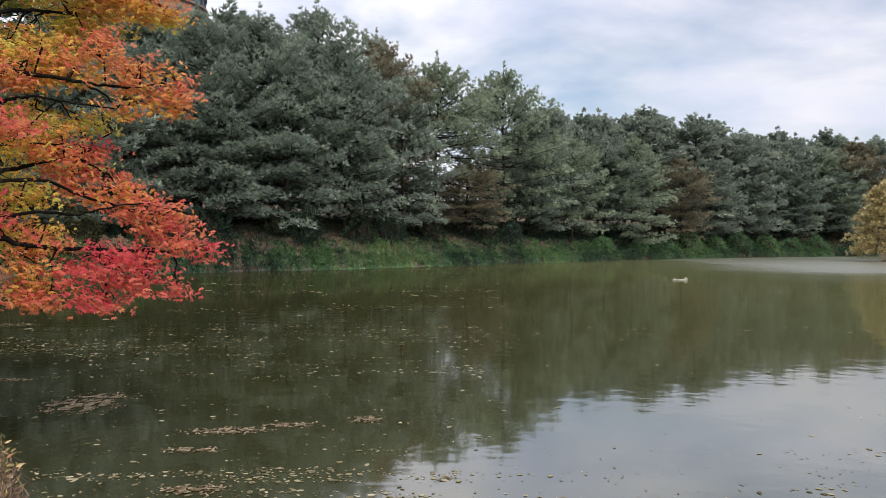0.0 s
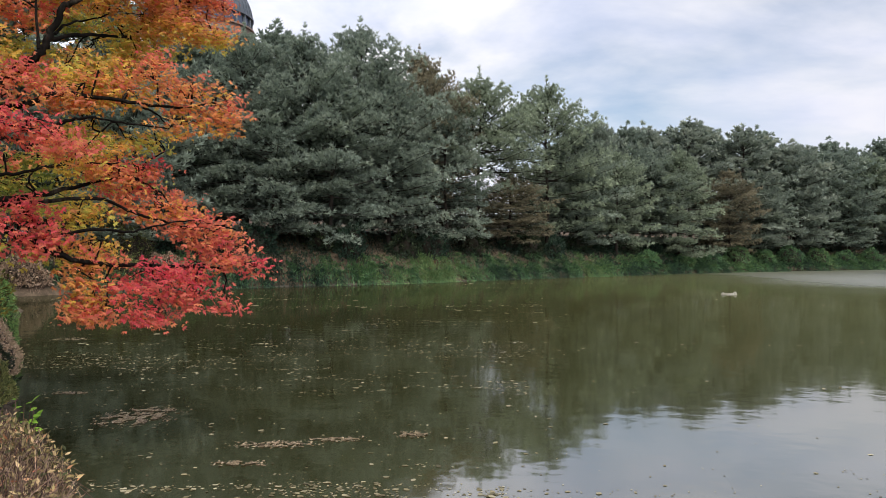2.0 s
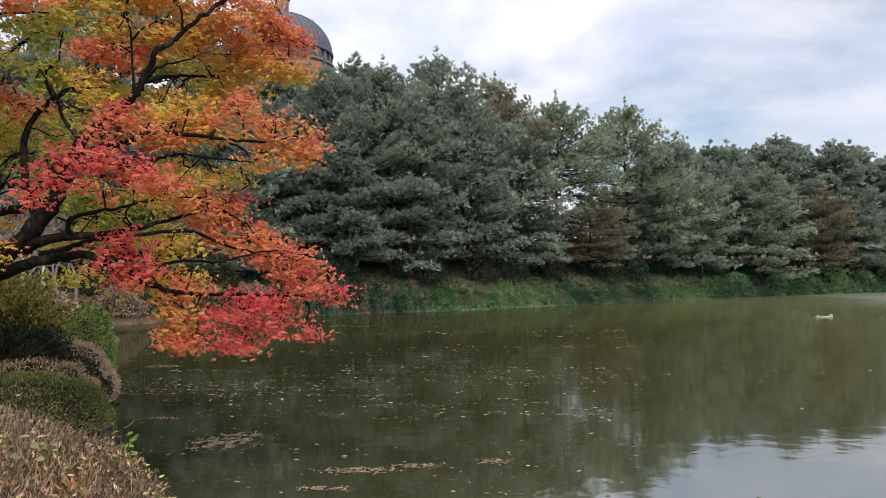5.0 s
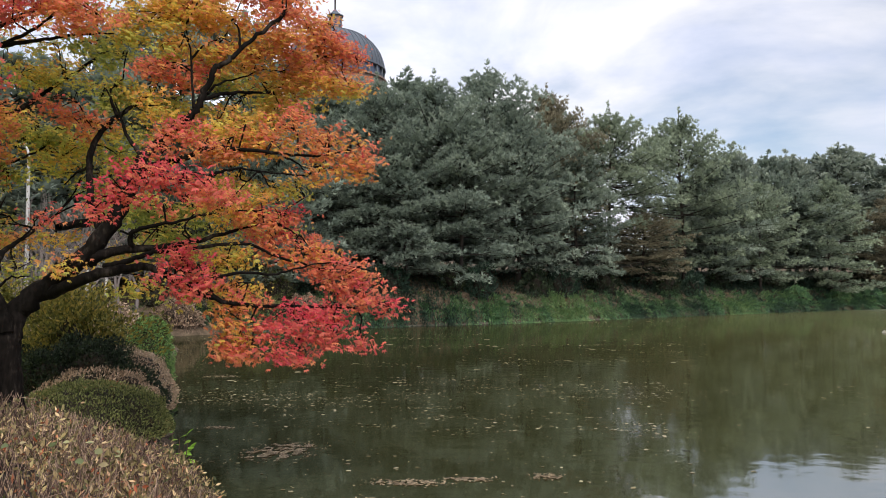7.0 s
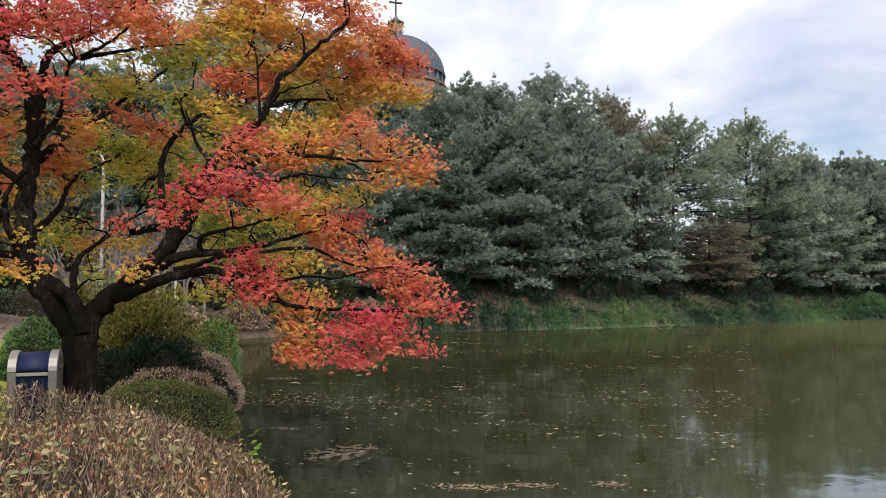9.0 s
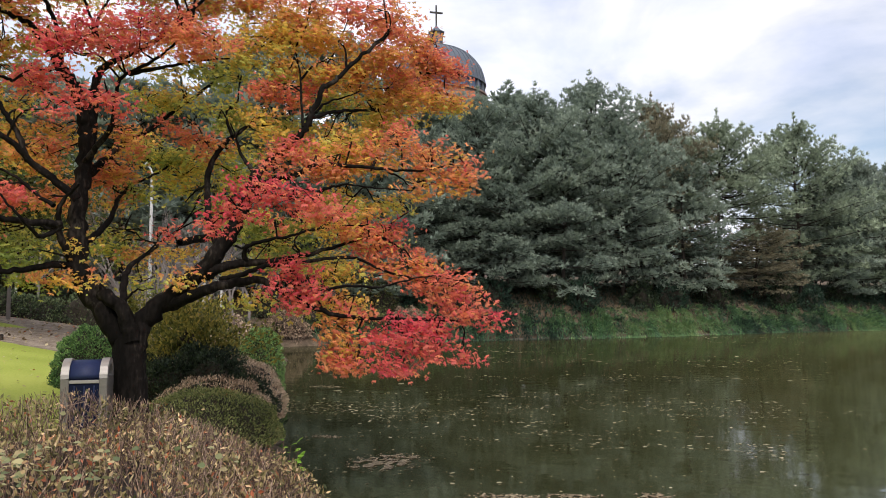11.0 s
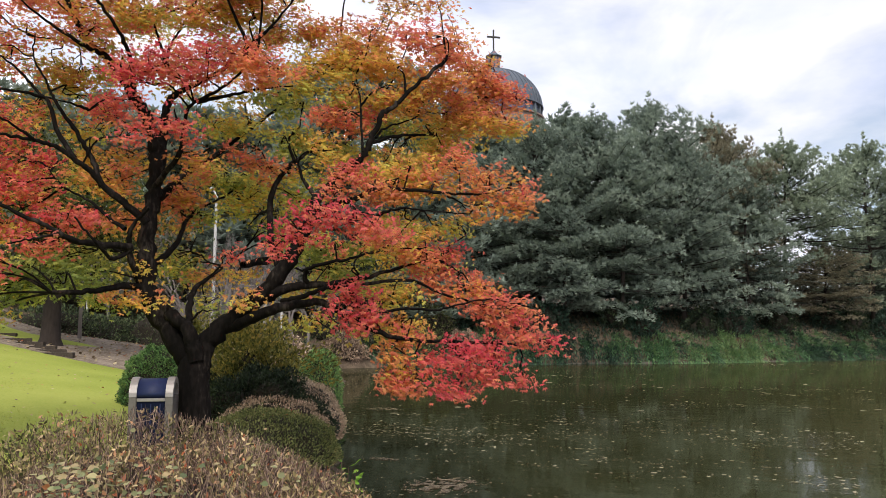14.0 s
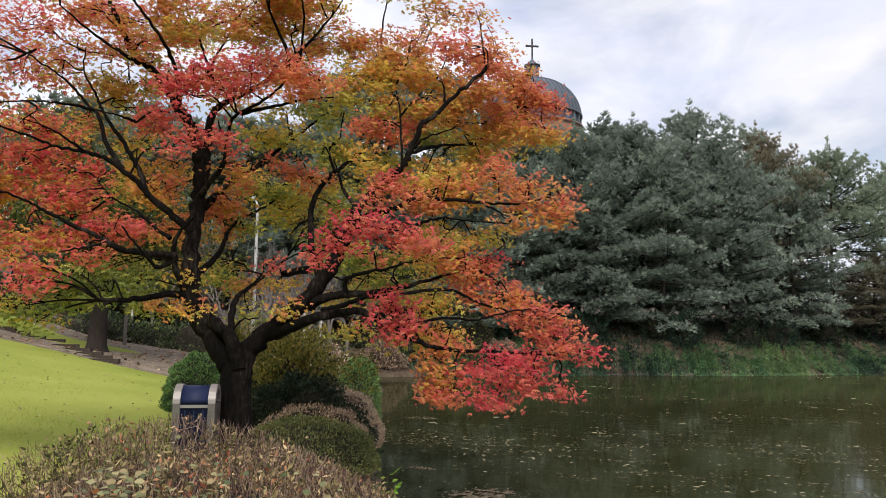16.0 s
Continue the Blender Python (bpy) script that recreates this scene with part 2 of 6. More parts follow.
TAN = leaf_surface("dry_shrub_leaf", [(0.0, (0.16, 0.11, 0.075)), (0.5, (0.45, 0.325, 0.225)), (1.0, (0.66, 0.52, 0.38))], glow=0.2, jitter=0.8)
YEW = leaf_surface("yew_leaf", [(0.0, (0.010, 0.018, 0.010)), (0.5, (0.044, 0.066, 0.032)), (1.0, (0.19, 0.23, 0.10))], glow=0.1, jitter=0.7)
BOX = leaf_surface("box_leaf", [(0.0, (0.024, 0.056, 0.020)), (0.5, (0.115, 0.225, 0.072)), (1.0, (0.28, 0.42, 0.13))], glow=0.2, jitter=0.8)
GOLD = leaf_surface("golden_shrub_leaf", [(0.0, (0.085, 0.095, 0.024)), (0.5, (0.29, 0.255, 0.058)), (1.0, (0.55, 0.36, 0.085))], glow=0.35, jitter=0.8)
GREEN_MAPLE = leaf_surface("green_maple_leaf", [(0.0, (0.045, 0.062, 0.018)), (0.5, (0.13, 0.15, 0.035)), (1.0, (0.33, 0.27, 0.06))], glow=0.4, jitter=0.6)
LIME = leaf_surface("young_green_leaf", [(0.0, (0.10, 0.22, 0.02)), (1.0, (0.26, 0.45, 0.06))], glow=0.4, jitter=0.6)
WEED = leaf_surface("pale_broad_leaf", [(0.0, (0.15, 0.18, 0.085)), (0.4, (0.35, 0.34, 0.17)), (0.8, (0.47, 0.35, 0.19)), (1.0, (0.42, 0.17, 0.07))], glow=0.3, jitter=0.9)
DRY = leaf_surface("fallen_leaf", [(0.0, (0.12, 0.08, 0.04)), (0.5, (0.27, 0.19, 0.09)), (0.85, (0.44, 0.37, 0.22)), (1.0, (0.45, 0.14, 0.05))], glow=0.1, jitter=0.9)
STRAW = leaf_surface("drifted_straw", [(0.0, (0.10, 0.07, 0.036)), (0.5, (0.24, 0.18, 0.105)), (1.0, (0.42, 0.34, 0.23))], glow=0.1, jitter=0.9)
FLOAT = leaf_surface("floating_leaf", [(0.0, (0.10, 0.085, 0.04)), (0.5, (0.22, 0.19, 0.10)), (1.0, (0.42, 0.38, 0.25))], glow=0.1, jitter=0.9)
BLADE = leaf_surface("grass_blade", [(0.0, (0.17, 0.21, 0.02)), (1.0, (0.36, 0.37, 0.05))], glow=0.3, jitter=0.8)
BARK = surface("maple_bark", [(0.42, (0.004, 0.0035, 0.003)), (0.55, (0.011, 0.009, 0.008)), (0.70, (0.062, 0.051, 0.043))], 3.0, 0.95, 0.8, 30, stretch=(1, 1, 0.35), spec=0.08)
PBARK = surface("pine_bark", [(0.3, (0.016, 0.013, 0.011)), (0.7, (0.060, 0.046, 0.038))], 2.0, 0.95, 0.6, 14, stretch=(1, 1, 0.3))
TWIG = leaf_surface("dry_twig", [(0.0, (0.028, 0.016, 0.014)), (0.5, (0.13, 0.078, 0.062)), (1.0, (0.42, 0.30, 0.22))], glow=0.0, rough=0.85, jitter=1.0, value=0.9)
GREYTWIG = leaf_surface("bare_twig", [(0.0, (0.10, 0.085, 0.08)), (1.0, (0.28, 0.24, 0.225))], glow=0.0, rough=0.9, jitter=0.9)
# near-black colour for the shade seen between shrub leaves
INNER_SHADE = surface("shrub_inner_shade", [(0.3, (0.012, 0.011, 0.008)), (0.7, (0.045, 0.036, 0.025))], 8.0, 0.95, 0.5, 40)
STEEL = surface("brushed_steel", [(0.3, (0.22, 0.20, 0.19)), (0.7, (0.36, 0.34, 0.32))], 3.0, 0.5, 0.05, 90, metal=0.4, stretch=(1, 1, 8))
# the same steel darkened: the side frames' dim brown reflection put into the colour
SHADED_STEEL = surface("shaded_steel", [(0.3, (0.11, 0.10, 0.092)), (0.7, (0.19, 0.175, 0.16))], 3.0, 0.55, 0.05, 90, metal=0.4, stretch=(1, 1, 8))
NAVY = surface("navy_enamel", [(0.3, (0.010, 0.016, 0.05)), (0.7, (0.018, 0.028, 0.085))], 3.0, 0.6, 0.04, 60, spec=0.25)
DARKPANEL = surface("dark_panel", [(0.3, (0.003, 0.005, 0.016)), (0.7, (0.007, 0.011, 0.032))], 3.0, 0.7, 0.05, 60, spec=0.08)
COPPER = surface("weathered_copper", [(0.3, (0.090, 0.106, 0.132)), (0.7, (0.150, 0.174, 0.212))], 0.4, 0.6, 0.1, 3, metal=0.15)
BRICKS = surface("brown_brick", [(0.3, (0.19, 0.135, 0.115)), (0.7, (0.31, 0.235, 0.205))], 0.8, 0.85, 0.2, 6)
GLASS = surface("dark_window_glass", [(0.3, (0.05, 0.065, 0.11)), (0.7, (0.08, 0.10, 0.16))], 0.5, 0.08, 0.0, 3, spec=0.8)
IRON = surface("dark_iron", [(0.3, (0.03, 0.03, 0.03)), (0.7, (0.07, 0.065, 0.06))], 2.0, 0.5, 0.1, 30, metal=0.6)
POST = surface("pale_post_paint", [(0.3, (0.42, 0.41, 0.40)), (0.7, (0.58, 0.57, 0.55))], 2.0, 0.5, 0.05, 30)
LOG = surface("dark_timber", [(0.3, (0.02, 0.016, 0.013)), (0.7, (0.085, 0.068, 0.052))], 3.0, 0.95, 0.6, 25)
STONE = surface("bank_stone", [(0.3, (0.05, 0.045, 0.036)), (0.7, (0.15, 0.135, 0.11))], 2.0, 0.9, 0.5, 14)
FOAM = surface("weathered_white_plastic", [(0.3, (0.25, 0.24, 0.20)), (0.7, (0.42, 0.40, 0.35))], 6.0, 0.6, 0.1, 30)


# ---- mesh helpers ----
def mesh_obj(name, verts, faces, material, parent=None, label="", tone=None, smooth=False):
    """One mesh object from arrays of places and of faces that all have the same number of corners."""
    verts, faces = np.asarray(verts, np.float32), np.asarray(faces, np.int32)
    me = bpy.data.meshes.new(name)
    n, k = faces.shape
    me.vertices.add(len(verts))
    me.vertices.foreach_set("co", verts.ravel())
    me.loops.add(n * k)
    me.loops.foreach_set("vertex_index", faces.ravel())
    me.polygons.add(n)
    me.polygons.foreach_set("loop_start", np.arange(0, n * k, k, dtype=np.int32))
    me.polygons.foreach_set("use_smooth", np.full(n, smooth))
    if tone is not None:
        at = me.attributes.new("tone", "FLOAT", "FACE")
        at.data.foreach_set("value", np.asarray(tone, np.float32))
    me.update(calc_edges=True)
    me.materials.append(material)
    ob = new(name, me)
    if parent:
        ob.parent = parent
    if label:
        ob["label"] = label
    return ob


def part(name, bm, material, parent, label="", smooth=False):
    me = bpy.data.meshes.new(name)
    bm.normal_update()
    for f in bm.faces:
        f.smooth = smooth
    bm.to_mesh(me)
    bm.free()
    me.materials.append(material)
    ob = new(name, me)
    ob.parent = parent
    if label:
        ob["label"] = label
    return ob


def thing(name, place, label, category, group="", turn=0.0):
    ob = new(name)
    ob.matrix_basis = pose(*place, 0, 0, turn)
    ob.empty_display_size = 0.3
    return tagged(ob, label, category, group)


def unit(v):
    return v / np.maximum(np.linalg.norm(v, axis=-1, keepdims=True), 1e-9)


def scatter(shape, faces, P, D, Nn, S):
    """Copies of one small shape: at P, its y along D, its z near Nn, scaled by S. Returns places and faces."""
    P, D, Nn, S = np.asarray(P, float), unit(np.asarray(D, float)), np.asarray(Nn, float), np.asarray(S, float)
    X = unit(np.cross(D, Nn))
    Z = np.cross(X, D)
    shape, faces = np.asarray(shape, float), np.asarray(faces)
    V = P[:, None] + S[:, None, None] * (shape[None, :, :1] * X[:, None] + shape[None, :, 1:2] * D[:, None] + shape[None, :, 2:] * Z[:, None])
    F = faces[None] + (np.arange(len(P)) * len(shape))[:, None, None]
    return V.reshape(-1, 3), F.reshape(-1, faces.shape[1])


def fan(points, faces):
    return np.array(points, float), np.array(faces)


# small shapes: y is the tip's way, z the upper side
def maple_shape():
    ang = [-112, -58, -27, 0, 27, 58, 112, 180]
    rad = [0.62, 0.92, 0.30, 1.0, 0.30, 0.92, 0.62, 0.12]
    pts = [(r * math.sin(radians(a)) * 0.62, r * math.cos(radians(a)) * 0.62, -0.10 * r * r) for a, r in zip(ang, rad)]
    return np.array(pts), np.array([list(range(len(pts)))[::-1]])


MAPLE_LEAF = maple_shape()
OVAL_LEAF = fan([(0, 0, 0), (0.20, 0.35, 0.04), (0.16, 0.72, 0.02), (0, 1, -0.08), (-0.16, 0.72, 0.02), (-0.20, 0.35, 0.04)], [[0, 1, 2, 3, 4, 5]])
SMALL_LEAF = fan([(0, 0, 0), (0.22, 0.5, 0.03), (0, 1, -0.03), (-0.22, 0.5, 0.03)], [[0, 1, 2, 3]])
CHIP = fan([(0.45, 0, 0), (0.2, 0.32, 0), (-0.3, 0.28, 0), (-0.5, -0.05, 0), (-0.1, -0.33, 0), (0.3, -0.25, 0)], [[0, 1, 2, 3, 4, 5]])
NARROW_LEAF = fan([(0, 0, 0), (0.20, 0.45, 0.03), (0, 1, -0.04), (-0.20, 0.45, 0.03)], [[0, 1, 2, 3]])
STICK = fan([(-0.5, 0, 0), (0.5, 0, 0), (0, 0, 0.8), (-0.3, 1, 0), (0.3, 1, 0), (0, 1, 0.5)], [[0, 1, 4, 3], [1, 2, 5, 4], [2, 0, 3, 5]])


def tube(points, radii, sides=6, wob=0.0, rng=None):
    """A bent round bar along points; returns places and four-cornered faces, with closed ends."""
    points, radii = np.asarray(points, float), np.asarray(radii, float)
    t = unit(np.gradient(points, axis=0))
    x = np.zeros_like(points)
    x[0] = unit(np.cross(t[0], (1.0, 0, 0) if abs(t[0][2]) > 0.9 else (0, 0, 1.0)))
    for i in range(1, len(points)):
        x[i] = unit(x[i - 1] - t[i] * (x[i - 1] @ t[i]))
    y = np.cross(t, x)
    a = np.arange(sides) / sides * 2 * math.pi
    rr = radii[:, None] * np.ones(sides)
    if wob:
        rr = rr * (1 + rng.uniform(-wob, wob, rr.shape))
    V = points[:, None] + rr[..., None] * (np.cos(a)[None, :, None] * x[:, None] + np.sin(a)[None, :, None] * y[:, None])
    n, F = len(points), []
    for i in range(n - 1):
        for j in range(sides):
            k = (j + 1) % sides
            F.append((i * sides + j, i * sides + k, (i + 1) * sides + k, (i + 1) * sides + j))
    V = V.reshape(-1, 3)
    return V, np.array(F)


class Pile:
    """Gathers several pieces of one mesh."""

    def __init__(self):
        self.v, self.f, self.t, self.n = [], [], [], 0

    def add(self, vf, tone=None):
        v, f = vf
        self.v.append(v)
        self.f.append(f + self.n)
        self.n += len(v)
        if tone is not None:
            self.t.append(np.repeat(np.asarray(tone, float), len(f) // len(np.atleast_1d(tone))))

    def make(self, name, material, parent=None, label="", smooth=False):
        return mesh_obj(name, np.concatenate(self.v), np.concatenate(self.f), material, parent, label,
                        np.concatenate(self.t) if self.t else None, smooth)


def smooth_line(points, n):
    """n places along a soft curve through the points."""
    p = np.asarray(points, float)
    p = np.vstack([2 * p[0] - p[1], p, 2 * p[-1] - p[-2]])
    out = []
    for s in np.linspace(0, len(p) - 3 - 1e-6, n):
        i, u = int(s), s - int(s)
        a, b, c, d = p[i:i + 4]
        out.append(0.5 * (2 * b + (c - a) * u + (2 * a - 5 * b + 4 * c - d) * u * u + (3 * b - a - 3 * c + d) * u ** 3))
    return np.array(out)


# ---- the pond's outline and the lie of the land ----
FAR_SHORE = [(-24.5, 38.5), (-22.6, 41.5), (-19.4, 46.5), (-14.2, 51.5), (-7.0, 57.0), (0.7, 66.0), (7.0, 73.0), (14, 80), (22, 88.5), (31, 96.5),
             (41.5, 105), (52, 112), (62, 118), (76, 122)]
RIGHT_SHORE = [(84, 112), (72, 100), (55, 91), (50.5, 86), (58, 80), (66, 66), (62, 40), (45, 12), (22, 2)]
NEAR_SHORE = [(6, 1.2), (0, 1.9), (-1.9, 3.6), (-4.3, 6.6), (-5.3, 8.4), (-6.5, 10.2), (-8.5, 13.2), (-11.6, 17.7), (-17.9, 29.0), (-24.0, 36.5)]
POND = np.array(FAR_SHORE + RIGHT_SHORE + NEAR_SHORE, float)
N_FAR = len(FAR_SHORE)


def shore_distance(x, y):
    """Distance to the pond's edge, below zero in the water; and whether the nearest edge is the far, wooded one."""
    q = np.stack([np.asarray(x, float).ravel(), np.asarray(y, float).ravel()], 1)
    best, seg, inside = np.full(len(q), 1e9), np.zeros(len(q), int), np.zeros(len(q), bool)
    for i in range(len(POND)):
        a, b = POND[i], POND[(i + 1) % len(POND)]
        ab = b - a
        u = np.clip(((q - a) @ ab) / (ab @ ab), 0, 1)
        d = np.linalg.norm(q - (a + u[:, None] * ab), axis=1)
        seg = np.where(d < best, i, seg)
        best = np.minimum(best, d)
        cross = ((a[1] > q[:, 1]) != (b[1] > q[:, 1])) & (q[:, 0] < (b[0] - a[0]) * (q[:, 1] - a[1]) / (b[1] - a[1] + 1e-12) + a[0])
        inside ^= cross
    return np.where(inside, -best, best), seg < N_FAR


def ramp01(v, lo, hi):
    u = np.clip((v - lo) / (hi - lo), 0, 1)
    return u * u * (3 - 2 * u)


def land(x, y):
    """Height of the ground and how far it is lawn."""
    x, y = np.asarray(x, float).ravel(), np.asarray(y, float).ravel()
    d, far = shore_distance(x, y)
    dd = np.maximum(d, 0)
    hill = 0.3 * ramp01(dd, 0, 0.4) + 1.7 * ramp01(dd, 0, 4.0) + 2.3 * ramp01(dd, 2, 10.5) + 0.05 * np.maximum(dd - 10, 0)
    left = ramp01(-x, 3.5, 9.0)
    near = 0.58 * ramp01(dd, 0, 0.7) + left * (0.17 * np.clip(dd - 3.0, 0, 9) + 0.30 * np.clip(dd - 12, 0, 40))
    w = ramp01(y - (24 - 0.5 * x) * 1.0, -6, 10) * (far | (y > 60))
    z = near * (1 - w) + hill * w
    z = np.where(d < 0, -1.2 * ramp01(-d, 0, 3.0) - 0.12, z)
    edge = np.minimum(19.2 + 0.17 * x, 2.5 - 0.8 * x)
    past = y - edge
    upper = ramp01(past, 2.0, 2.6) * (1 - ramp01(past, 4.9, 5.6)) * ramp01(-x, 22.5, 23.5) * (1 - ramp01(-x, 32, 36))
    lower = (1 - ramp01(past, -0.5, 0.3)) * (1 - ramp01(-x, 26, 30))
    lawn = (1 - w) * ramp01(dd, 0.8, 2.0) * np.maximum(lower, upper)
    return z, lawn


def height(x, y):
    return float(land([x], [y])[0][0])


def build_ground():
    def steps(lo, fine_lo, fine_hi, hi, fine, n):
        a = fine_lo - np.geomspace(1, fine_lo - lo + 1, n)[::-1] + 1
        b = fine_hi + np.geomspace(1, hi - fine_hi + 1, n) - 1
        return np.concatenate([a[:-1], np.arange(fine_lo, fine_hi, fine), b])
    gx = np.concatenate([-np.geomspace(31, 3000, 26)[::-1], np.arange(-30, 6, 0.6), np.arange(6, 90, 2.0), np.geomspace(92, 3000, 24)])
    gy = np.concatenate([-np.geomspace(5, 3000, 20)[::-1], np.arange(-4, 34, 0.6), np.arange(34, 132, 1.5), np.geomspace(134, 3000, 24)])
    X, Y = np.meshgrid(gx, gy)
    z, lawn = land(X, Y)
    bumps = np.array([noise.noise((a * 0.35, b * 0.35, 3.1)) for a, b in zip(X.ravel(), Y.ravel())])
    z = z + bumps * 0.06 * (z > 0.3)
    V = np.stack([X.ravel(), Y.ravel(), z], 1)
    w, h = len(gx), len(gy)
    i = (np.arange(h - 1)[:, None] * w + np.arange(w - 1)[None]).ravel()
    F = np.stack([i, i + 1, i + w + 1, i + w], 1)
    ob = mesh_obj("ground", V, F, GROUND, smooth=True)
    at = ob.data.attributes.new("grass", "FLOAT", "POINT")
    at.data.foreach_set("value", lawn.astype(np.float32))
    # bare trodden earth of the path beyond the lawn
    past = Y.ravel() - np.minimum(19.2 + 0.17 * X.ravel(), 2.5 - 0.8 * X.ravel())
    worn = ramp01(past, -0.6, 0.2) * (1 - ramp01(past, 9.0, 13.0)) * ramp01(-X.ravel(), 14.5, 17.0) * (1 - ramp01(Y.ravel(), 28, 33))
    at = ob.data.attributes.new("worn", "FLOAT", "POINT")
    at.data.foreach_set("value", worn.astype(np.float32))
    tagged(ob, "sloping ground with mown lawn and brown leaf litter", "ground", kind="structure")


build_ground()


def build_water():
    v = [(-60, -10, 0), (120, -10, 0), (120, 150, 0), (-60, 150, 0)]
    ob = mesh_obj("water", v, [(0, 1, 2, 3)], WATER)
    tagged(ob, "murky olive-green pond water with soft reflections", "water", kind="structure")


build_water()


# ---- pines of the far bank ----
def plume_tuft(blades, width, rng):
    """A flat spray of needle blades that fans forward and a little upward."""
    pts, fcs = [], []
    for i in range(blades):
        b, e = radians(-78 + 156 * (i + rng.uniform(0.2, 0.8)) / blades), radians(rng.uniform(-8, 62))
        d = np.array([math.sin(b) * math.cos(e), math.cos(b) * math.cos(e), math.sin(e)])
        s = unit(np.cross((0, 0, 1.0), d) + rng.normal(0, 0.35, 3)) * width
        d = d * rng.uniform(0.7, 1.0)
        k = len(pts)
        pts += [d * 0.04 - s, d * 0.04 + s, d]
        fcs.append([k, k + 1, k + 2])
    return np.array(pts), np.array(fcs)


def pine(rng, H, R, levels, per, count, tuft, size, label, low=0.06, fall=0.6, droop=0.0, inner=0.5, bare=0.0):
    """A five-needled pine: trunk, and whorls of limbs that each carry a broad, soft plume of needle tufts."""
    root = thing("pine_tree", (0, 0, 0), label, "pine tree", "pines on the far bank")
    zs = np.linspace(-0.6, H * 0.97, 9)
    line = np.stack([0.10 * np.sin(zs * 0.5 + rng.uniform(0, 6)), 0.10 * np.cos(zs * 0.4 + rng.uniform(0, 6)), zs], 1)
    v, f = tube(line, np.linspace(0.19, 0.02, 9), 7)
    mesh_obj("trunk", v, f, PBARK, root, smooth=True)
    wood, P, D, T = Pile(), [], [], []
    up = np.array([0, 0, 1.0])

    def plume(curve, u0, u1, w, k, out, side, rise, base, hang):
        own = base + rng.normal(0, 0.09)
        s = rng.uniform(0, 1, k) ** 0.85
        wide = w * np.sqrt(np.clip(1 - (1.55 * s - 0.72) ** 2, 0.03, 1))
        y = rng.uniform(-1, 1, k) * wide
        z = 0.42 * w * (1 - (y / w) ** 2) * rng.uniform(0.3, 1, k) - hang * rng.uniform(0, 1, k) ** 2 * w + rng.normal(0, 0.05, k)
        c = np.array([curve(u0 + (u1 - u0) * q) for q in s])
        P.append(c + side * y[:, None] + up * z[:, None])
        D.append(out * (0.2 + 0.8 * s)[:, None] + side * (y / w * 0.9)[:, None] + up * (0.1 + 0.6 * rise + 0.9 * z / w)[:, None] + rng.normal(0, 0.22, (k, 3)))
        # tone climbs to the plume's tip: shaded inner needles put into the colour
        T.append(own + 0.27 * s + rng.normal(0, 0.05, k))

    for i in range(levels):
        q = (i + 0.5) / levels
        h = H * (low + (0.955 - low) * q ** 0.78)
        prof = min(1.0, ((1 - q) / 0.58) ** fall) * (0.78 + 0.22 * ramp01(q, 0, 0.2))
        m, a0 = max(5, round(per * (1 - 0.25 * q))), rng.uniform(0, 6.28)
        for j in range(m):
            if q < bare and rng.uniform() < 0.75:
                continue
            a = a0 + 2 * math.pi * (j + rng.uniform(-0.32, 0.32)) / m
            L = R * prof * rng.uniform(0.58, 1.18) + 0.35
            rise = -0.10 - droop + 1.15 * q ** 1.7 + rng.uniform(-0.14, 0.14)
            hh = min(h + rng.normal(0, 0.022 * H), H * (0.985 - 0.04 * rng.uniform()) - L * (max(rise + 0.13, 0) + 0.75))
            out, side = np.array([math.cos(a), math.sin(a), 0]), np.array([-math.sin(a), math.cos(a), 0])
            bend = rng.uniform(-0.15, 0.15)
            curve = lambda u: up * hh + out * (L * u) + side * (L * bend * u * u) + up * (L * (rise * u + 0.13 * u * u))
            wood.add(tube([curve(u) for u in (0, 0.5, 1)], np.array([0.05, 0.03, 0.008]) * (0.6 + 0.12 * L), 3))
            w = 0.22 * L + 0.38
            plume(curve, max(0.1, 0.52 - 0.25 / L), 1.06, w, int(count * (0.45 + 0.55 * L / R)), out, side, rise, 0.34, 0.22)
            # inner plumes start darker, painting the crown's inside shade
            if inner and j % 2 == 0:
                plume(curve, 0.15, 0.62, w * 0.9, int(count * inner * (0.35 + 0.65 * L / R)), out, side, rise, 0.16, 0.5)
    # upright candles about the leader
    for k in range(6):
        a = 2.4 * k
        tip = up * H * (0.93 + 0.07 * (k == 0)) + np.array([math.cos(a), math.sin(a), 0]) * (0.0 if k == 0 else 0.05 * H)
        foot = up * H * 0.82
        m = int(count * 0.5)
        s = rng.uniform(0.15, 1, m)
        P.append(foot + (tip - foot) * s[:, None] + rng.normal(0, 0.13, (m, 3)) * (1.15 - s)[:, None] * 1.6)
        D.append(up * 0.9 + rng.normal(0, 0.5, (m, 3)))
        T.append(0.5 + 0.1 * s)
    wood.make("branchwork", PBARK, root)
    P, D, T = np.concatenate(P), np.concatenate(D), np.concatenate(T)
    n = len(P)
    v, f = scatter(*tuft, P, D, up + rng.normal(0, 0.5, (n, 3)), rng.uniform(0.75, 1.25, n) * size * (1 - 0.28 * ramp01(P[:, 2], 0.6 * H, H)))
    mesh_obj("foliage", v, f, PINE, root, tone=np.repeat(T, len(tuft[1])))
    return root


def dress(tree, material):
    """Gives a copied tree foliage of another material."""
    for o in tree.children:
        if o.name.startswith("foliage"):
            o.material_slots[0].link = "OBJECT"
            o.material_slots[0].material = material


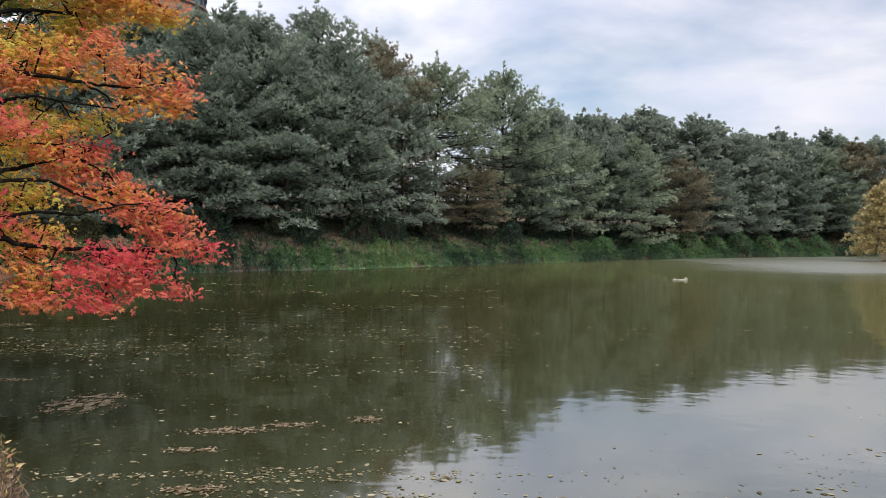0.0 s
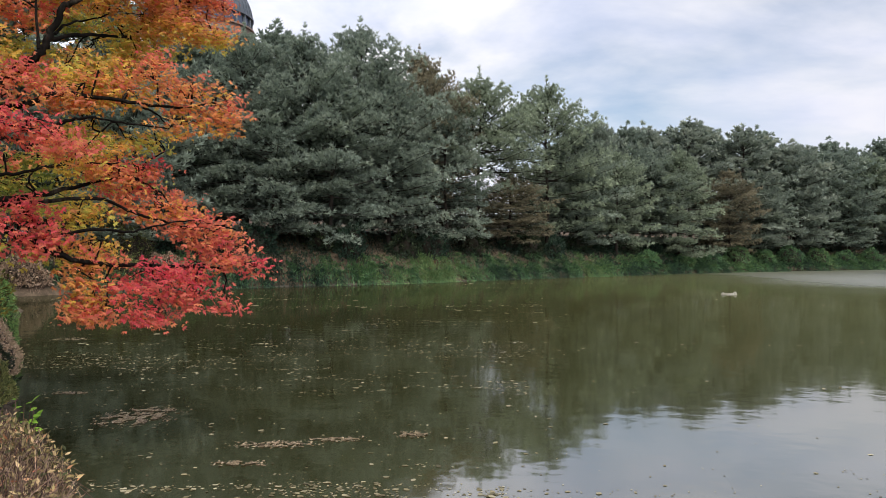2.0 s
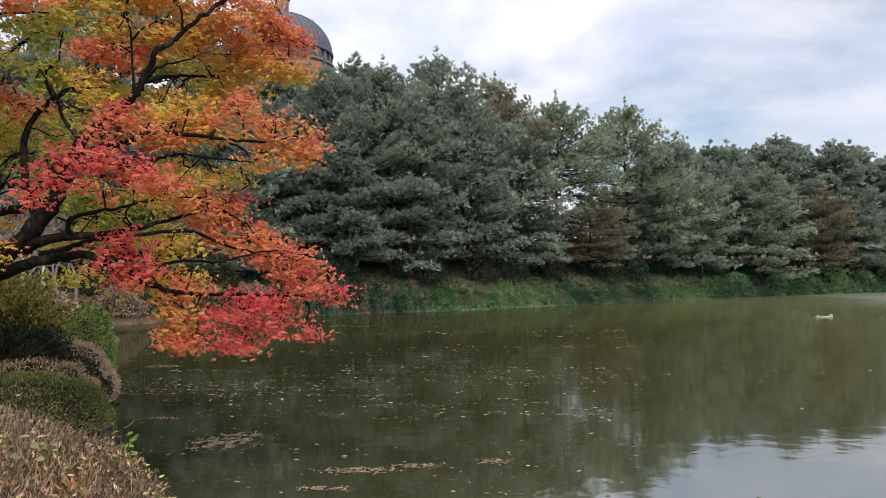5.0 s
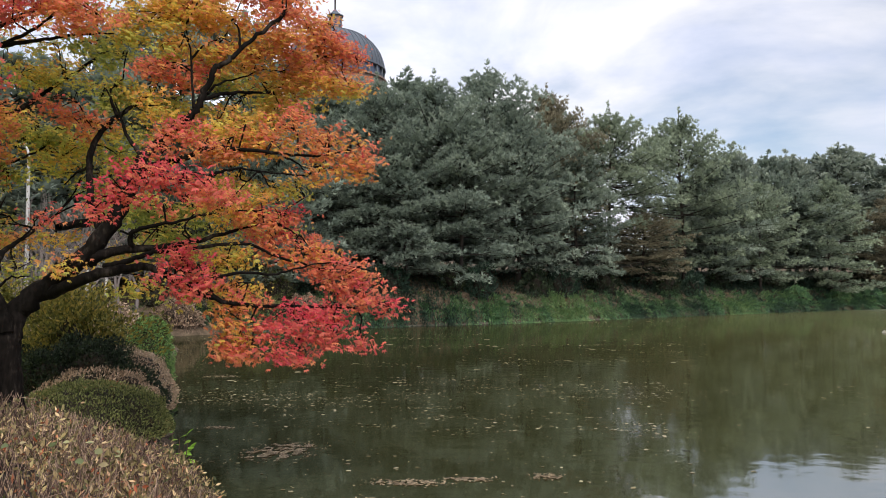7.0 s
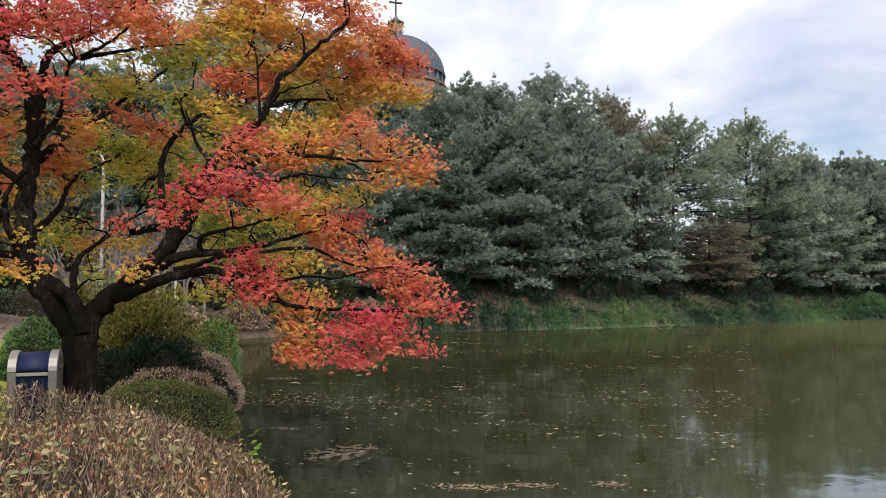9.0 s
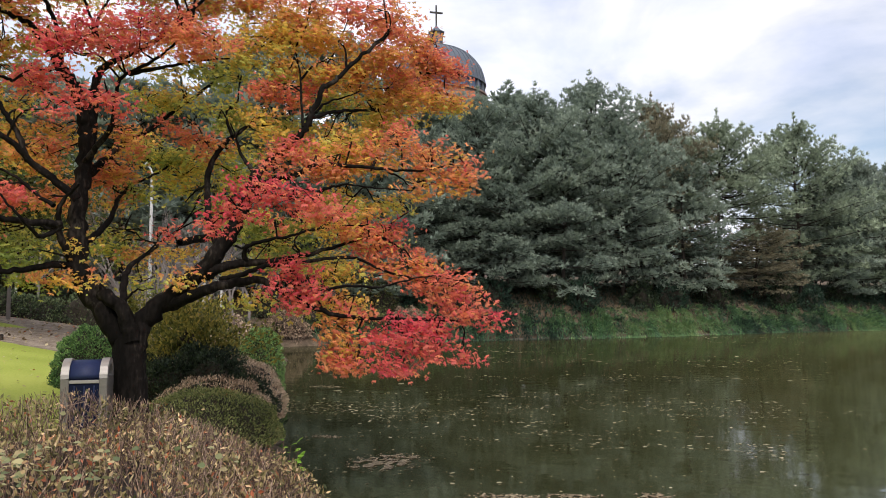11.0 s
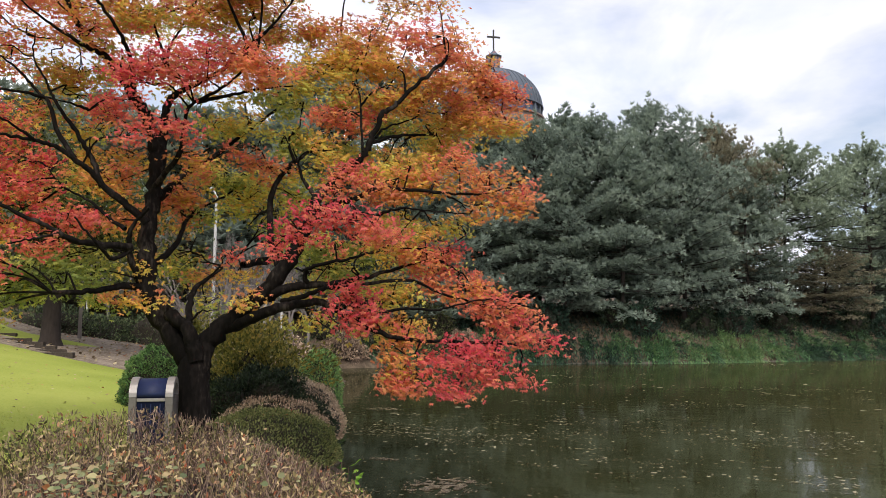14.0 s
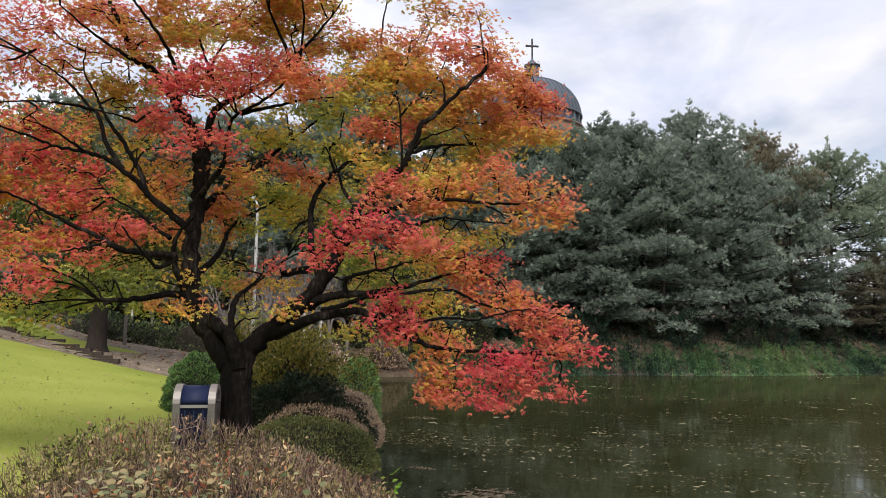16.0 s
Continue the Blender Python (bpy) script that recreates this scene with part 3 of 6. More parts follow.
R1 = np.random.default_rng(11)
FINE_TUFT = plume_tuft(5, 0.16, R1)
COARSE_TUFT = plume_tuft(5, 0.18, R1)
PINE_KINDS = [pine(R1, 14, 4.5, 14, 7, 76, FINE_TUFT, 0.345, "tall blue-green pine with layered plume-like boughs on the wooded bank", 0.09, 0.74, 0.06, 0.6),
              pine(R1, 14, 4.3, 14, 7, 76, FINE_TUFT, 0.345, "broad grey-green pine with drooping lower boughs on the wooded bank", 0.03, 0.80, 0.12, 0.6),
              pine(R1, 14, 4.6, 14, 7, 78, FINE_TUFT, 0.35, "wide blue-green pine with a rounded crown on the wooded bank", 0.07, 0.62, 0.04, 0.6)]
OPEN_KIND = pine(R1, 14, 4.7, 14, 7, 80, FINE_TUFT, 0.345, "tall pine with a bare lower trunk and sky showing through", 0.24, 0.60, 0.06, 0.6, 0.16)
FAR_KINDS = [pine(R1, 14, 4.4, 12, 6, 28, COARSE_TUFT, 0.68, "distant dark green pine in the far wood", 0.03, 0.72, 0.04, 0.6),
             pine(R1, 14, 3.4, 13, 6, 26, COARSE_TUFT, 0.60, "distant narrow conifer in the far wood", 0.03, 0.86, 0.14, 0.6)]


def plant(kind, x, y, top, turn, wide=1.0, material=None, label=""):
    g = height(x, y)
    k = (top - g) / 13.65
    t = copy_thing(kind, pose(x, y, g - 0.05, 0, 0, turn) @ Matrix.Diagonal((k * wide, k * wide, k, 1)))
    if material:
        dress(t, material)
    if label:
        t["label"] = label
    return t


A_, B_, C_ = PINE_KINDS
F_, G_ = FAR_KINDS
BROWNING = "pine with browning, thinning needles among the green pines"
PALE = "pale fresh-green pine with a rounded crown on the bank"
# the front row along the bank, from the cove to the far corner
plant(B_, -25.5, 52.5, 15.4, 40)
plant(A_, -22.0, 56.5, 17.0, 80)
plant(B_, -18.2, 58.6, 20.0, 10, 1.0)
plant(F_, -17.6, 66.0, 22.4, 100, 1.1)
plant(F_, -26.3, 67.0, 22.4, 40, 1.25)
plant(F_, -22.9, 68.5, 22.6, 150, 1.25)
plant(A_, -14.0, 61.0, 20.6, 200, 1.05)
plant(C_, -15.6, 57.4, 16.0, 120, 0.95)
plant(B_, -11.6, 59.6, 17.2, 300, 1.05)
plant(A_, -10.1, 65.2, 22.3, 150, 1.05)
plant(C_, -7.6, 64.4, 18.2, 20, 1.0)
plant(A_, -5.6, 72.6, 21.9, 260, 0.95, PINE_BROWN, BROWNING)
plant(B_, -5.4, 79.5, 22.0, 310, 0.95)
plant(B_, -2.9, 69.5, 16.2, 95, 1.05)
plant(OPEN_KIND, 0.2, 74.2, 20.1, 60, 1.0, PINE_LIGHT, PALE)
plant(A_, 3.2, 76.2, 10.2, 140, 1.7, PINE_BROWN, BROWNING)
plant(C_, 7.3, 81.4, 20.9, 30, 0.95, PINE_LIGHT, PALE)
plant(B_, 10.8, 83.6, 16.2, 200, 1.1)
plant(F_, 14.6, 95.5, 19.2, 10, 0.9, SPRUCE)
plant(F_, 19.2, 98.5, 19.0, 50, 1.0)
plant(G_, 22.4, 101.0, 18.8, 20, 1.2, SPRUCE)
plant(C_, 15.7, 87.0, 14.4, 250, 1.0, PINE_LIGHT, PALE)
plant(A_, 20.9, 93.4, 15.6, 75, 1.1)
plant(B_, 24.2, 93.2, 15.2, 170, 1.0, PINE_LIGHT, PALE)
plant(G_, 28.4, 104.0, 20.6, 60, 1.25, SPRUCE)
plant(G_, 36.2, 106.0, 19.9, 140, 1.4, SPRUCE)
plant(A_, 32.6, 100.6, 13.6, 220, 1.0, PINE_BROWN, BROWNING)
plant(C_, 38.6, 106.8, 13.4, 15, 1.1)
plant(F_, 45.2, 112.5, 18.3, 90, 1.2, SPRUCE)
plant(C_, 47.0, 113.8, 14.6, 330, 1.0)
plant(F_, 54.0, 119.5, 18.4, 190, 1.3)
plant(C_, 56.5, 119.0, 13.8, 110, 1.1)
plant(F_, 63.6, 125.4, 18.2, 270, 1.3, PINE_LIGHT, PALE)
plant(F_, 71.5, 129.0, 19.6, 30, 1.3, PINE_BROWN, BROWNING)
plant(C_, 66.0, 124.0, 14.5, 75, 1.1)
# the wood behind, lower where the sky shows through
rb = np.random.default_rng(5)
for i in range(19):
    u = i / 18
    x, y = 12 + 72 * u + rb.uniform(-2, 2), 101 + 42 * u + rb.uniform(-2, 3)
    plant(F_ if i % 2 else G_, x, y, 19.7 + 1.2 * rb.uniform(-1, 1) + 2.2 * u, rb.uniform(0, 360), 1.2, SPRUCE if i % 3 == 0 else None)
for i in range(8):
    x, y = -33 + 3.0 * i + rb.uniform(-1, 1), 57 + 2.3 * i + rb.uniform(-1, 1.5)
    plant(F_, x, y, 14.5 + 0.35 * i + rb.uniform(-1, 1), rb.uniform(0, 360), 1.15)
for i in range(12):
    x, y = -12 + 2.5 * i + rb.uniform(-1, 1), 74 + 2.4 * i + rb.uniform(-1, 1)
    plant(F_, x, y, (9.0 if 1 < i < 8 else 13) + rb.uniform(-0.6, 0.6), rb.uniform(0, 360), 1.9 if 1 < i < 8 else 1.3, SPRUCE)
# tall pines out of sight, added to darken the near water's reflection
for x, y, top in ((-29.9, 58.6, 26), (-34.0, 56.0, 27), (-37.5, 54.0, 26)):
    plant(F_, x, y, top, 40 * x, 1.0)
# the head of the cove
for x, y, top, w in ((-27, 45.5, 15.5, 1.3), (-31, 42, 18.5, 1.3), (-29.5, 49, 18, 1.3), (-35, 38, 19, 1.4), (-37, 45, 20, 1.4), (-41, 36, 20, 1.4), (-45, 42, 21, 1.4), (-40, 30, 17, 1.3), (-33, 46, 20, 1.4), (-24.6, 46.2, 13, 1.3), (-26.4, 49.4, 15, 1.3), (-22.5, 48.8, 13.5, 1.1)):
    plant(F_, x, y, top - (1.6 if top > 17.5 else 0), rb.uniform(0, 360), w, SPRUCE if x < -36 else None)
for k in PINE_KINDS + FAR_KINDS + [OPEN_KIND]:
    for o in (*k.children_recursive, k):
        bpy.data.objects.remove(o)


# ---- the feathery cypress on the spit ----
def cypress(x, y, H, R):
    rng = np.random.default_rng(21)
    g = height(x, y)
    root = thing("cypress_tree", (x, y, g), "yellowing feathery swamp cypress standing at the water's edge", "tree")
    v, f = tube([(0, 0, -0.8), (0.05, 0, H * 0.4), (0, 0.05, H * 0.96)], [0.28, 0.16, 0.02], 8)
    mesh_obj("trunk", v, f, PBARK, root, smooth=True)
    P, D, T, wood = [], [], [], Pile()
    for i in range(120):
        q = (i + rng.uniform(0, 1)) / 120
        h = H * (0.06 + 0.92 * q)
        L = R * (1 - q) ** 0.6 * rng.uniform(0.75, 1.12) + 0.2
        a = 2.4 * i + rng.uniform(-0.4, 0.4)
        out = np.array([math.cos(a), math.sin(a), 0])
        side = np.array([-math.sin(a), math.cos(a), 0])
        end = np.array([0, 0, h]) + out * L + np.array([0, 0, L * (0.30 * q - 0.05)])
        wood.add(tube([(0, 0, h), end], [0.04, 0.01], 3))
        for k in range(int(16 + 26 * L / R)):
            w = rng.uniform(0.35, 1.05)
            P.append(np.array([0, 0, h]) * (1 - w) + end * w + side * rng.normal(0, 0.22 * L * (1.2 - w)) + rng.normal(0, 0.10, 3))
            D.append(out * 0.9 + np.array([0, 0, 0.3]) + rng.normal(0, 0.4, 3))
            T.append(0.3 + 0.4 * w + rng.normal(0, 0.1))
    wood.make("branchwork", PBARK, root)
    n = len(P)
    v, f = scatter(*COARSE_TUFT, P, D, rng.normal(0, 1, (n, 3)), rng.uniform(0.35, 0.6, n))
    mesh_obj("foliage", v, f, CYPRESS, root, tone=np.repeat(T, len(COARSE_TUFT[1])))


cypress(52.6, 87.6, 9.0, 4.6)


# ---- plants hanging over the far bank ----
def bank_cover():
    rng = np.random.default_rng(31)
    cum = np.concatenate([[0], np.cumsum(np.linalg.norm(np.diff(np.array(FAR_SHORE), axis=0), axis=1))])
    shore = np.array(FAR_SHORE)

    def spot(s, back):
        p = np.array([np.interp(s, cum, shore[:, 0]), np.interp(s, cum, shore[:, 1])])
        q = np.array([np.interp(s + 0.5, cum, shore[:, 0]), np.interp(s + 0.5, cum, shore[:, 1])])
        w = (q - p) / max(np.linalg.norm(q - p), 1e-6)
        return p + np.array([-w[1], w[0]]) * back, np.array([-w[1], w[0]])
    # arching stems with leaves, rooted on the slope and hanging to the water
    P, D, S, T = [], [], [], []
    clumps = np.c_[rng.uniform(3, cum[-1] - 6, 1100), 0.05 + 2.9 * rng.uniform(0, 1, 1100) ** 1.5, rng.normal(0, 0.17, 1100)]
    for i in range(13500):
        low = i % 9 < 3
        if low:
            s, back, own = rng.uniform(3, cum[-1] - 6), rng.uniform(2.6, 9.0), 0.0
        else:
            cs, cb, own = clumps[rng.integers(0, len(clumps))]
            s, back = cs + rng.normal(0, 0.25), cb + rng.normal(0, 0.15)
        lush = 0.5 + 0.5 * math.sin(s * 0.23 + 1.0) + 0.3 * math.sin(s * 0.61)
        p, w = spot(s, back)
        g = height(*p)
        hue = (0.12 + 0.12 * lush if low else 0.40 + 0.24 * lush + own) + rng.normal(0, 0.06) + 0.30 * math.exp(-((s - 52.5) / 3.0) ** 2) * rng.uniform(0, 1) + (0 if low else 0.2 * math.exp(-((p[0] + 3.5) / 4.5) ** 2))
        L = rng.uniform(0.8, 1.6) * (0.7 if low else 1.15)
        sway = rng.uniform(-0.5, 0.5) if low else rng.uniform(-0.45, 0.30)
        m = (7 if low else 12) if s < 55 else 6
        for k in range(m):
            u = (k + rng.uniform(0, 1)) / m
            fwd = L * (0.06 + 0.85 * u if low else 0.75 * u ** 0.6)
            up = L * (0.95 * u - 1.45 * u * u) + 0.3 if low else L * (0.55 * u - 1.75 * u * u) + 0.45
            c = np.array([p[0] - w[0] * fwd + sway * u * w[1], p[1] - w[1] * fwd - sway * u * w[0], 0])
            c[2] = max(g + up - 0.10 * fwd, 0.06)
            P.append(c + rng.normal(0, 0.035, 3))
            D.append((-w[0] * 0.6 + sway * 0.6 * w[1], -w[1] * 0.6 - sway * 0.6 * w[0], 0.8 - 2.6 * u))
            S.append(rng.uniform(0.20, 0.38) * (0.8 if low else 1.0) * (1.0 if s < 55 else 1.35))
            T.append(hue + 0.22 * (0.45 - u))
    n = len(P)
    v, f = scatter(np.array(NARROW_LEAF[0]) * (0.62, 1.1, 1), NARROW_LEAF[1], P, np.array(D) + rng.normal(0, 0.22, (n, 3)), np.array([0, 0, 1]) + rng.normal(0, 0.4, (n, 3)), S)
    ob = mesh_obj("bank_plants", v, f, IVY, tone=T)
    tagged(ob, "green arching plants hanging over the pond bank", "bank plants", kind="stuff")
    # leaf litter and low cover higher up the slope
    P, T = [], []
    for i in range(16000):
        s, back = rng.uniform(0, cum[-1] - 14), rng.uniform(1.5, 9.5)
        p, w = spot(s, back)
        P.append((p[0], p[1], height(*p) + rng.uniform(0.02, 0.14)) if i % 4 == 0 else (p[0], p[1], -9))
        T.append(rng.uniform(0, 0.8))
    P, T = np.array(P), np.array(T)
    keep = P[:, 2] > 0
    P, T = P[keep], T[keep]
    n = len(P)
    v, f = scatter(*CHIP, P, rng.normal(0, 1, (n, 3)) * (1, 1, 0.3), np.array([0, 0, 1]) + rng.normal(0, 0.4, (n, 3)), rng.uniform(0.15, 0.35, n))
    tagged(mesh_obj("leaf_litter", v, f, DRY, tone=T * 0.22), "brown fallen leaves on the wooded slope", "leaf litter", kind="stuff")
    # a low edging of stones at the waterline
    V = Pile()
    for s in np.arange(4, 48, 0.55):
        p, w = spot(s + rng.uniform(-0.1, 0.1), -0.12)
        a = math.atan2(w[1], w[0])
        box = np.array([(x, y, z) for z in (-0.25, 0.09 + rng.uniform(-0.04, 0.05)) for x, y in ((-0.2, -0.3), (0.2, -0.26), (0.22, 0.28), (-0.18, 0.3))])
        box[:4, :2] *= 1.15
        c, sn = math.cos(a), math.sin(a)
        r = np.stack([box[:, 0] * c - box[:, 1] * sn + p[0], box[:, 0] * sn + box[:, 1] * c + p[1], box[:, 2]], 1)
        V.add((r, np.array([(0, 1, 5, 4), (1, 2, 6, 5), (2, 3, 7, 6), (3, 0, 4, 7), (4, 5, 6, 7), (3, 2, 1, 0)])))
    tagged(V.make("stone_edging", STONE), "low grey-brown stone edging along the waterline", "stone edging", kind="stuff")


bank_cover()


# ---- clipped shrubs and hedges ----
def dome_points(rng, n, a, b, h, square=2.6, low=-0.15, lumps=0.06, seed=0):
    """Places and outward ways over a rounded, clipped mound (half-widths a, b; height h)."""
    d = unit(rng.normal(0, 1, (n * 2, 3)))
    d = d[d[:, 2] > low][:n]
    k = (np.abs(d[:, 0]) ** square + np.abs(d[:, 1]) ** square + np.abs(d[:, 2]) ** square) ** (-1 / square)
    wob = np.array([1 + lumps * noise.noise((p[0] * 2.5 + seed, p[1] * 2.5, p[2] * 2.5)) * 2 for p in d])
    p = d * (k * wob)[:, None] * np.array([a, b, h])
    nrm = unit(np.sign(d) * np.abs(d) ** (square - 1) / np.array([a, b, h]))
    p[:, 2] = np.maximum(p[:, 2], -0.1 * h)
    return p, nrm


def mound(name, label, place, a, b, h, turn, leaves, size, material, seed, square=2.4, lumps=0.07, depth=0.10, twigs=0, twig_len=0.25, rough=0.6, shape=SMALL_LEAF, tone=0.5, gaps=None, clump=0.0):
    rng = np.random.default_rng(seed)
    x, y = place
    g = height(x, y)
    root = thing(name, (x, y, g), label, "hedge" if "hedge" in name else "shrub", turn=turn)
    # added dark solid that stands in for shade deep in the shrub
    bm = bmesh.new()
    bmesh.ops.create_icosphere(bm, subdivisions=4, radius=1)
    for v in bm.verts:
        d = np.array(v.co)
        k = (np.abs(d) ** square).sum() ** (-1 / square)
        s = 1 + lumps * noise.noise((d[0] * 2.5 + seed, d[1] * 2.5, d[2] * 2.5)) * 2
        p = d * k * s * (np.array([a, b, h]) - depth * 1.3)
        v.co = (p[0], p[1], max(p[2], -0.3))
    part("inner_core", bm, INNER_SHADE, root, smooth=True)
    p, nr = dome_points(rng, leaves, a, b, h, square, -0.25, lumps, seed)
    if gaps is not None:
        keep = np.array([noise.noise((q[0] * 7, q[1] * 7, q[2] * 7)) + 0.6 * noise.noise((q[0] * 19, q[1] * 19, q[2] * 19 + 5)) for q in p]) > gaps + rng.normal(0, 0.12, len(p))
        p, nr = p[keep], nr[keep]
    n = len(p)
    if clump:
        bumps = np.array([noise.noise((q[0] * 5, q[1] * 5, q[2] * 7 + seed)) + 0.5 * noise.noise((q[0] * 12, q[1] * 12, q[2] * 15)) for q in p])
        p = p + nr * (clump * bumps)[:, None]
    p = p - nr * (rng.uniform(0, 1, n) ** 1.4 * depth)[:, None] + rng.normal(0, 0.012, (n, 3))
    dirs = nr * 0.7 + np.array([0, 0, 0.35]) + rng.normal(0, rough, (n, 3))
    v, f = scatter(*shape, p, dirs, rng.normal(0, 1, (n, 3)), rng.uniform(0.7, 1.3, n) * size)
    patch = np.array([noise.noise((q[0] * 1.7, q[1] * 1.7, q[2] * 1.7 + seed)) for q in p])
    mesh_obj("foliage", v, f, material, root, tone=np.clip(tone + 0.35 * patch, 0, 1))
    if twigs:
        p, nr = dome_points(rng, twigs, a, b, h, square, -0.25, lumps, seed)
        n = len(p)
        ln = rng.uniform(0.6, 1.35, n) * twig_len
        dirs = unit(nr * 0.55 + np.array([0, 0, 0.6]) + rng.normal(0, 0.42, (n, 3)))
        st, sf = STICK
        w = rng.uniform(0.004, 0.008, n)
        st = st.copy()
        st[:, [0, 2]] *= 0.016
        v, f = scatter(st, sf, p - dirs * (ln * rng.uniform(0.75, 1.0, n))[:, None], dirs, rng.normal(0, 1, (n, 3)), ln)
        tagged(mesh_obj("twigwork", v, f, TWIG, root, tone=np.full(len(f), 0.5)), kind="stuff")
    return root


for k, (x, y, a, h) in enumerate(((-24.9, 40.4, 1.4, 1.3), (-24.0, 42.8, 1.4, 1.6), (-22.0, 45.2, 1.5, 1.5), (-26.8, 42.4, 1.8, 2.2), (-20.2, 47.8, 1.4, 1.4), (-25.6, 45.0, 1.9, 2.4), (-22.6, 47.6, 1.8, 2.2))):
    mound("thicket_shrub", "tangled brown and dark green thicket at the head of the cove", (x, y), a, a * 0.85, h, 40, 2600, 0.17, (TAN, YEW, OLIVE, YEW)[k % 4], 640 + k, 2.0, 0.2, 0.3, 900, 0.6, 0.9, tone=0.3)
for k, (x, y, a, h) in enumerate(((19.5, 88.6, 1.6, 1.5), (24.8, 92.8, 1.5, 1.4), (29.0, 96.6, 1.6, 1.6), (33.6, 100.8, 2.2, 2.4), (38.5, 105.0, 1.8, 1.8), (43.5, 108.6, 2.2, 2.3),
                                (48.8, 112.0, 2.0, 2.1), (54.0, 115.2, 2.0, 1.8), (59.5, 118.6, 2.0, 1.9), (55.2, 89.5, 1.8, 1.3))):
    mound("bank_shrub", "rounded green shrub on the far waterside", (x, y), a, a * 0.8, h, 40, 2400, 0.24, IVY, 60 + k, 2.0, 0.16, 0.3, tone=0.68 + 0.12 * math.sin(k * 2.3))
rg = np.random.default_rng(95)
for k in range(16):
    u = k / 15
    x, y = -22 + 46 * u + rg.uniform(-1, 1), 0.0
    y = float(np.interp(x, [p[0] for p in FAR_SHORE], [p[1] for p in FAR_SHORE])) + rg.uniform(4.5, 8.0)
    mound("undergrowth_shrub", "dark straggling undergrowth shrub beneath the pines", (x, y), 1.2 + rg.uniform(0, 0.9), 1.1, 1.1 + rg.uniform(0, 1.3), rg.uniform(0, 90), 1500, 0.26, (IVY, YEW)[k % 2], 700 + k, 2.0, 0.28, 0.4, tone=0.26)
for word, place, a, b, h, turn, leaves, twigs, square, seed in (
        ("clipped azalea hedge with dry twigs and fading yellow-green leaves", (-2.45, 2.25), 1.91, 1.11, 0.995, -55, 88000, 14000, 2.74, 3),
        ("rounded azalea hedge end with dry twigs beside the lawn", (-3.07, 2.66), 0.96, 0.43, 1.10, 44.6, 24000, 3600, 2.86, 5),
        ("rounded azalea hedge end with dry twigs towards the pond", (-2.17, 2.92), 0.95, 0.48, 0.845, 129.6, 26000, 3600, 2.7, 6)):
    mound("azalea_hedge", word, place, a, b, h, turn, leaves, 0.029, AZALEA, seed, square, 0.03, 0.2, twigs, 0.15, 1.3, NARROW_LEAF, gaps=0.08, clump=0.05)


def hedge_weeds():
    """Pale broad leaves of a climber that has grown through the hedge."""
    rng = np.random.default_rng(8)
    P, T, S, D = [], [], [], []
    for cx, cy, r, n in ((-2.06, 1.63, 0.10, 90), (-2.2, 1.62, 0.07, 50), (-1.82, 1.72, 0.07, 22), (-1.6, 1.95, 0.05, 10), (-2.3, 2.2, 0.3, 10)):
        for k in range(n):
            P.append((cx + rng.normal(0, r), cy + rng.normal(0, r), 1.66 + rng.uniform(-0.08, 0.04)))
            T.append(rng.uniform(0.0, 0.75))
            S.append(rng.uniform(0.018, 0.038))
            D.append((rng.normal(), rng.normal(), 0.1))
    n = len(P)
    v, f = scatter(fan([(0, 0, 0), (0.3, 0.3, 0.05), (0.28, 0.65, 0.03), (0, 1, -0.08), (-0.28, 0.65, 0.03), (-0.3, 0.3, 0.05)], [[0, 1, 2, 3, 4, 5]])[0], np.array([[0, 1, 2, 3, 4, 5]]),
                   P, D, np.array([0.25, -0.25, 0.8]) + rng.normal(0, 0.6, (n, 3)), S)
    tagged(mesh_obj("climbing_weed", v, f, WEED, tone=T), "pale broad-leaved weed growing through the hedge", "weed", kind="stuff")


hedge_weeds()
mound("low_shrub", "low clipped olive-green shrub with a few red leaves", (-6.0, 7.72), 0.98, 0.78, 0.585, 58, 24000, 0.032, OLIVE, 12, 1.95, 0.04, 0.06, tone=0.5, clump=0.05)
mound("dry_shrub", "dry brown twiggy clipped shrub beside the pond", (-7.3, 9.65), 1.1, 0.82, 0.86, 60, 21000, 0.036, TAN, 13, 2.3, 0.06, 0.05, 1200, 0.12, tone=0.7, clump=0.02)
mound("dry_shrub", "low dry brown shrub in front of the dark yew", (-6.62, 8.7), 0.8, 0.5, 0.66, 50, 10000, 0.036, TAN, 23, 2.2, 0.10, 0.06, 800, 0.12, tone=0.5)
mound("yew_shrub", "dark green spreading clipped yew behind the maple", (-7.15, 9.0), 1.0, 0.70, 0.98, 40, 26000, 0.05, YEW, 14, 2.2, 0.18, 0.12, tone=0.2, clump=0.14)
mound("box_shrub", "rounded bright green clipped box shrub by the water", (-9.3, 14.0), 0.43, 0.43, 1.6, 0, 24000, 0.042, BOX, 15, 3.0, 0.04, 0.05, tone=0.62, clump=0.08)
mound("round_shrub", "round mid-green clipped shrub at the lawn's edge", (-11.3, 11.2), 0.66, 0.62, 1.18, 0, 19000, 0.044, BOX, 16, 2.0, 0.05, 0.06, tone=0.42, clump=0.11)
mound("golden_shrub", "loose dull golden shrub behind the clipped shrubs", (-8.7, 10.9), 1.15, 0.85, 1.62, 20, 13000, 0.085, GOLD, 17, 2.0, 0.42, 0.5, tone=0.28)
mound("golden_shrub", "loose yellow-green shrub with thinning leaves near the water", (-10.1, 12.5), 0.9, 0.7, 1.62, 70, 8000, 0.085, GOLD, 18, 2.0, 0.42, 0.5, tone=0.22)
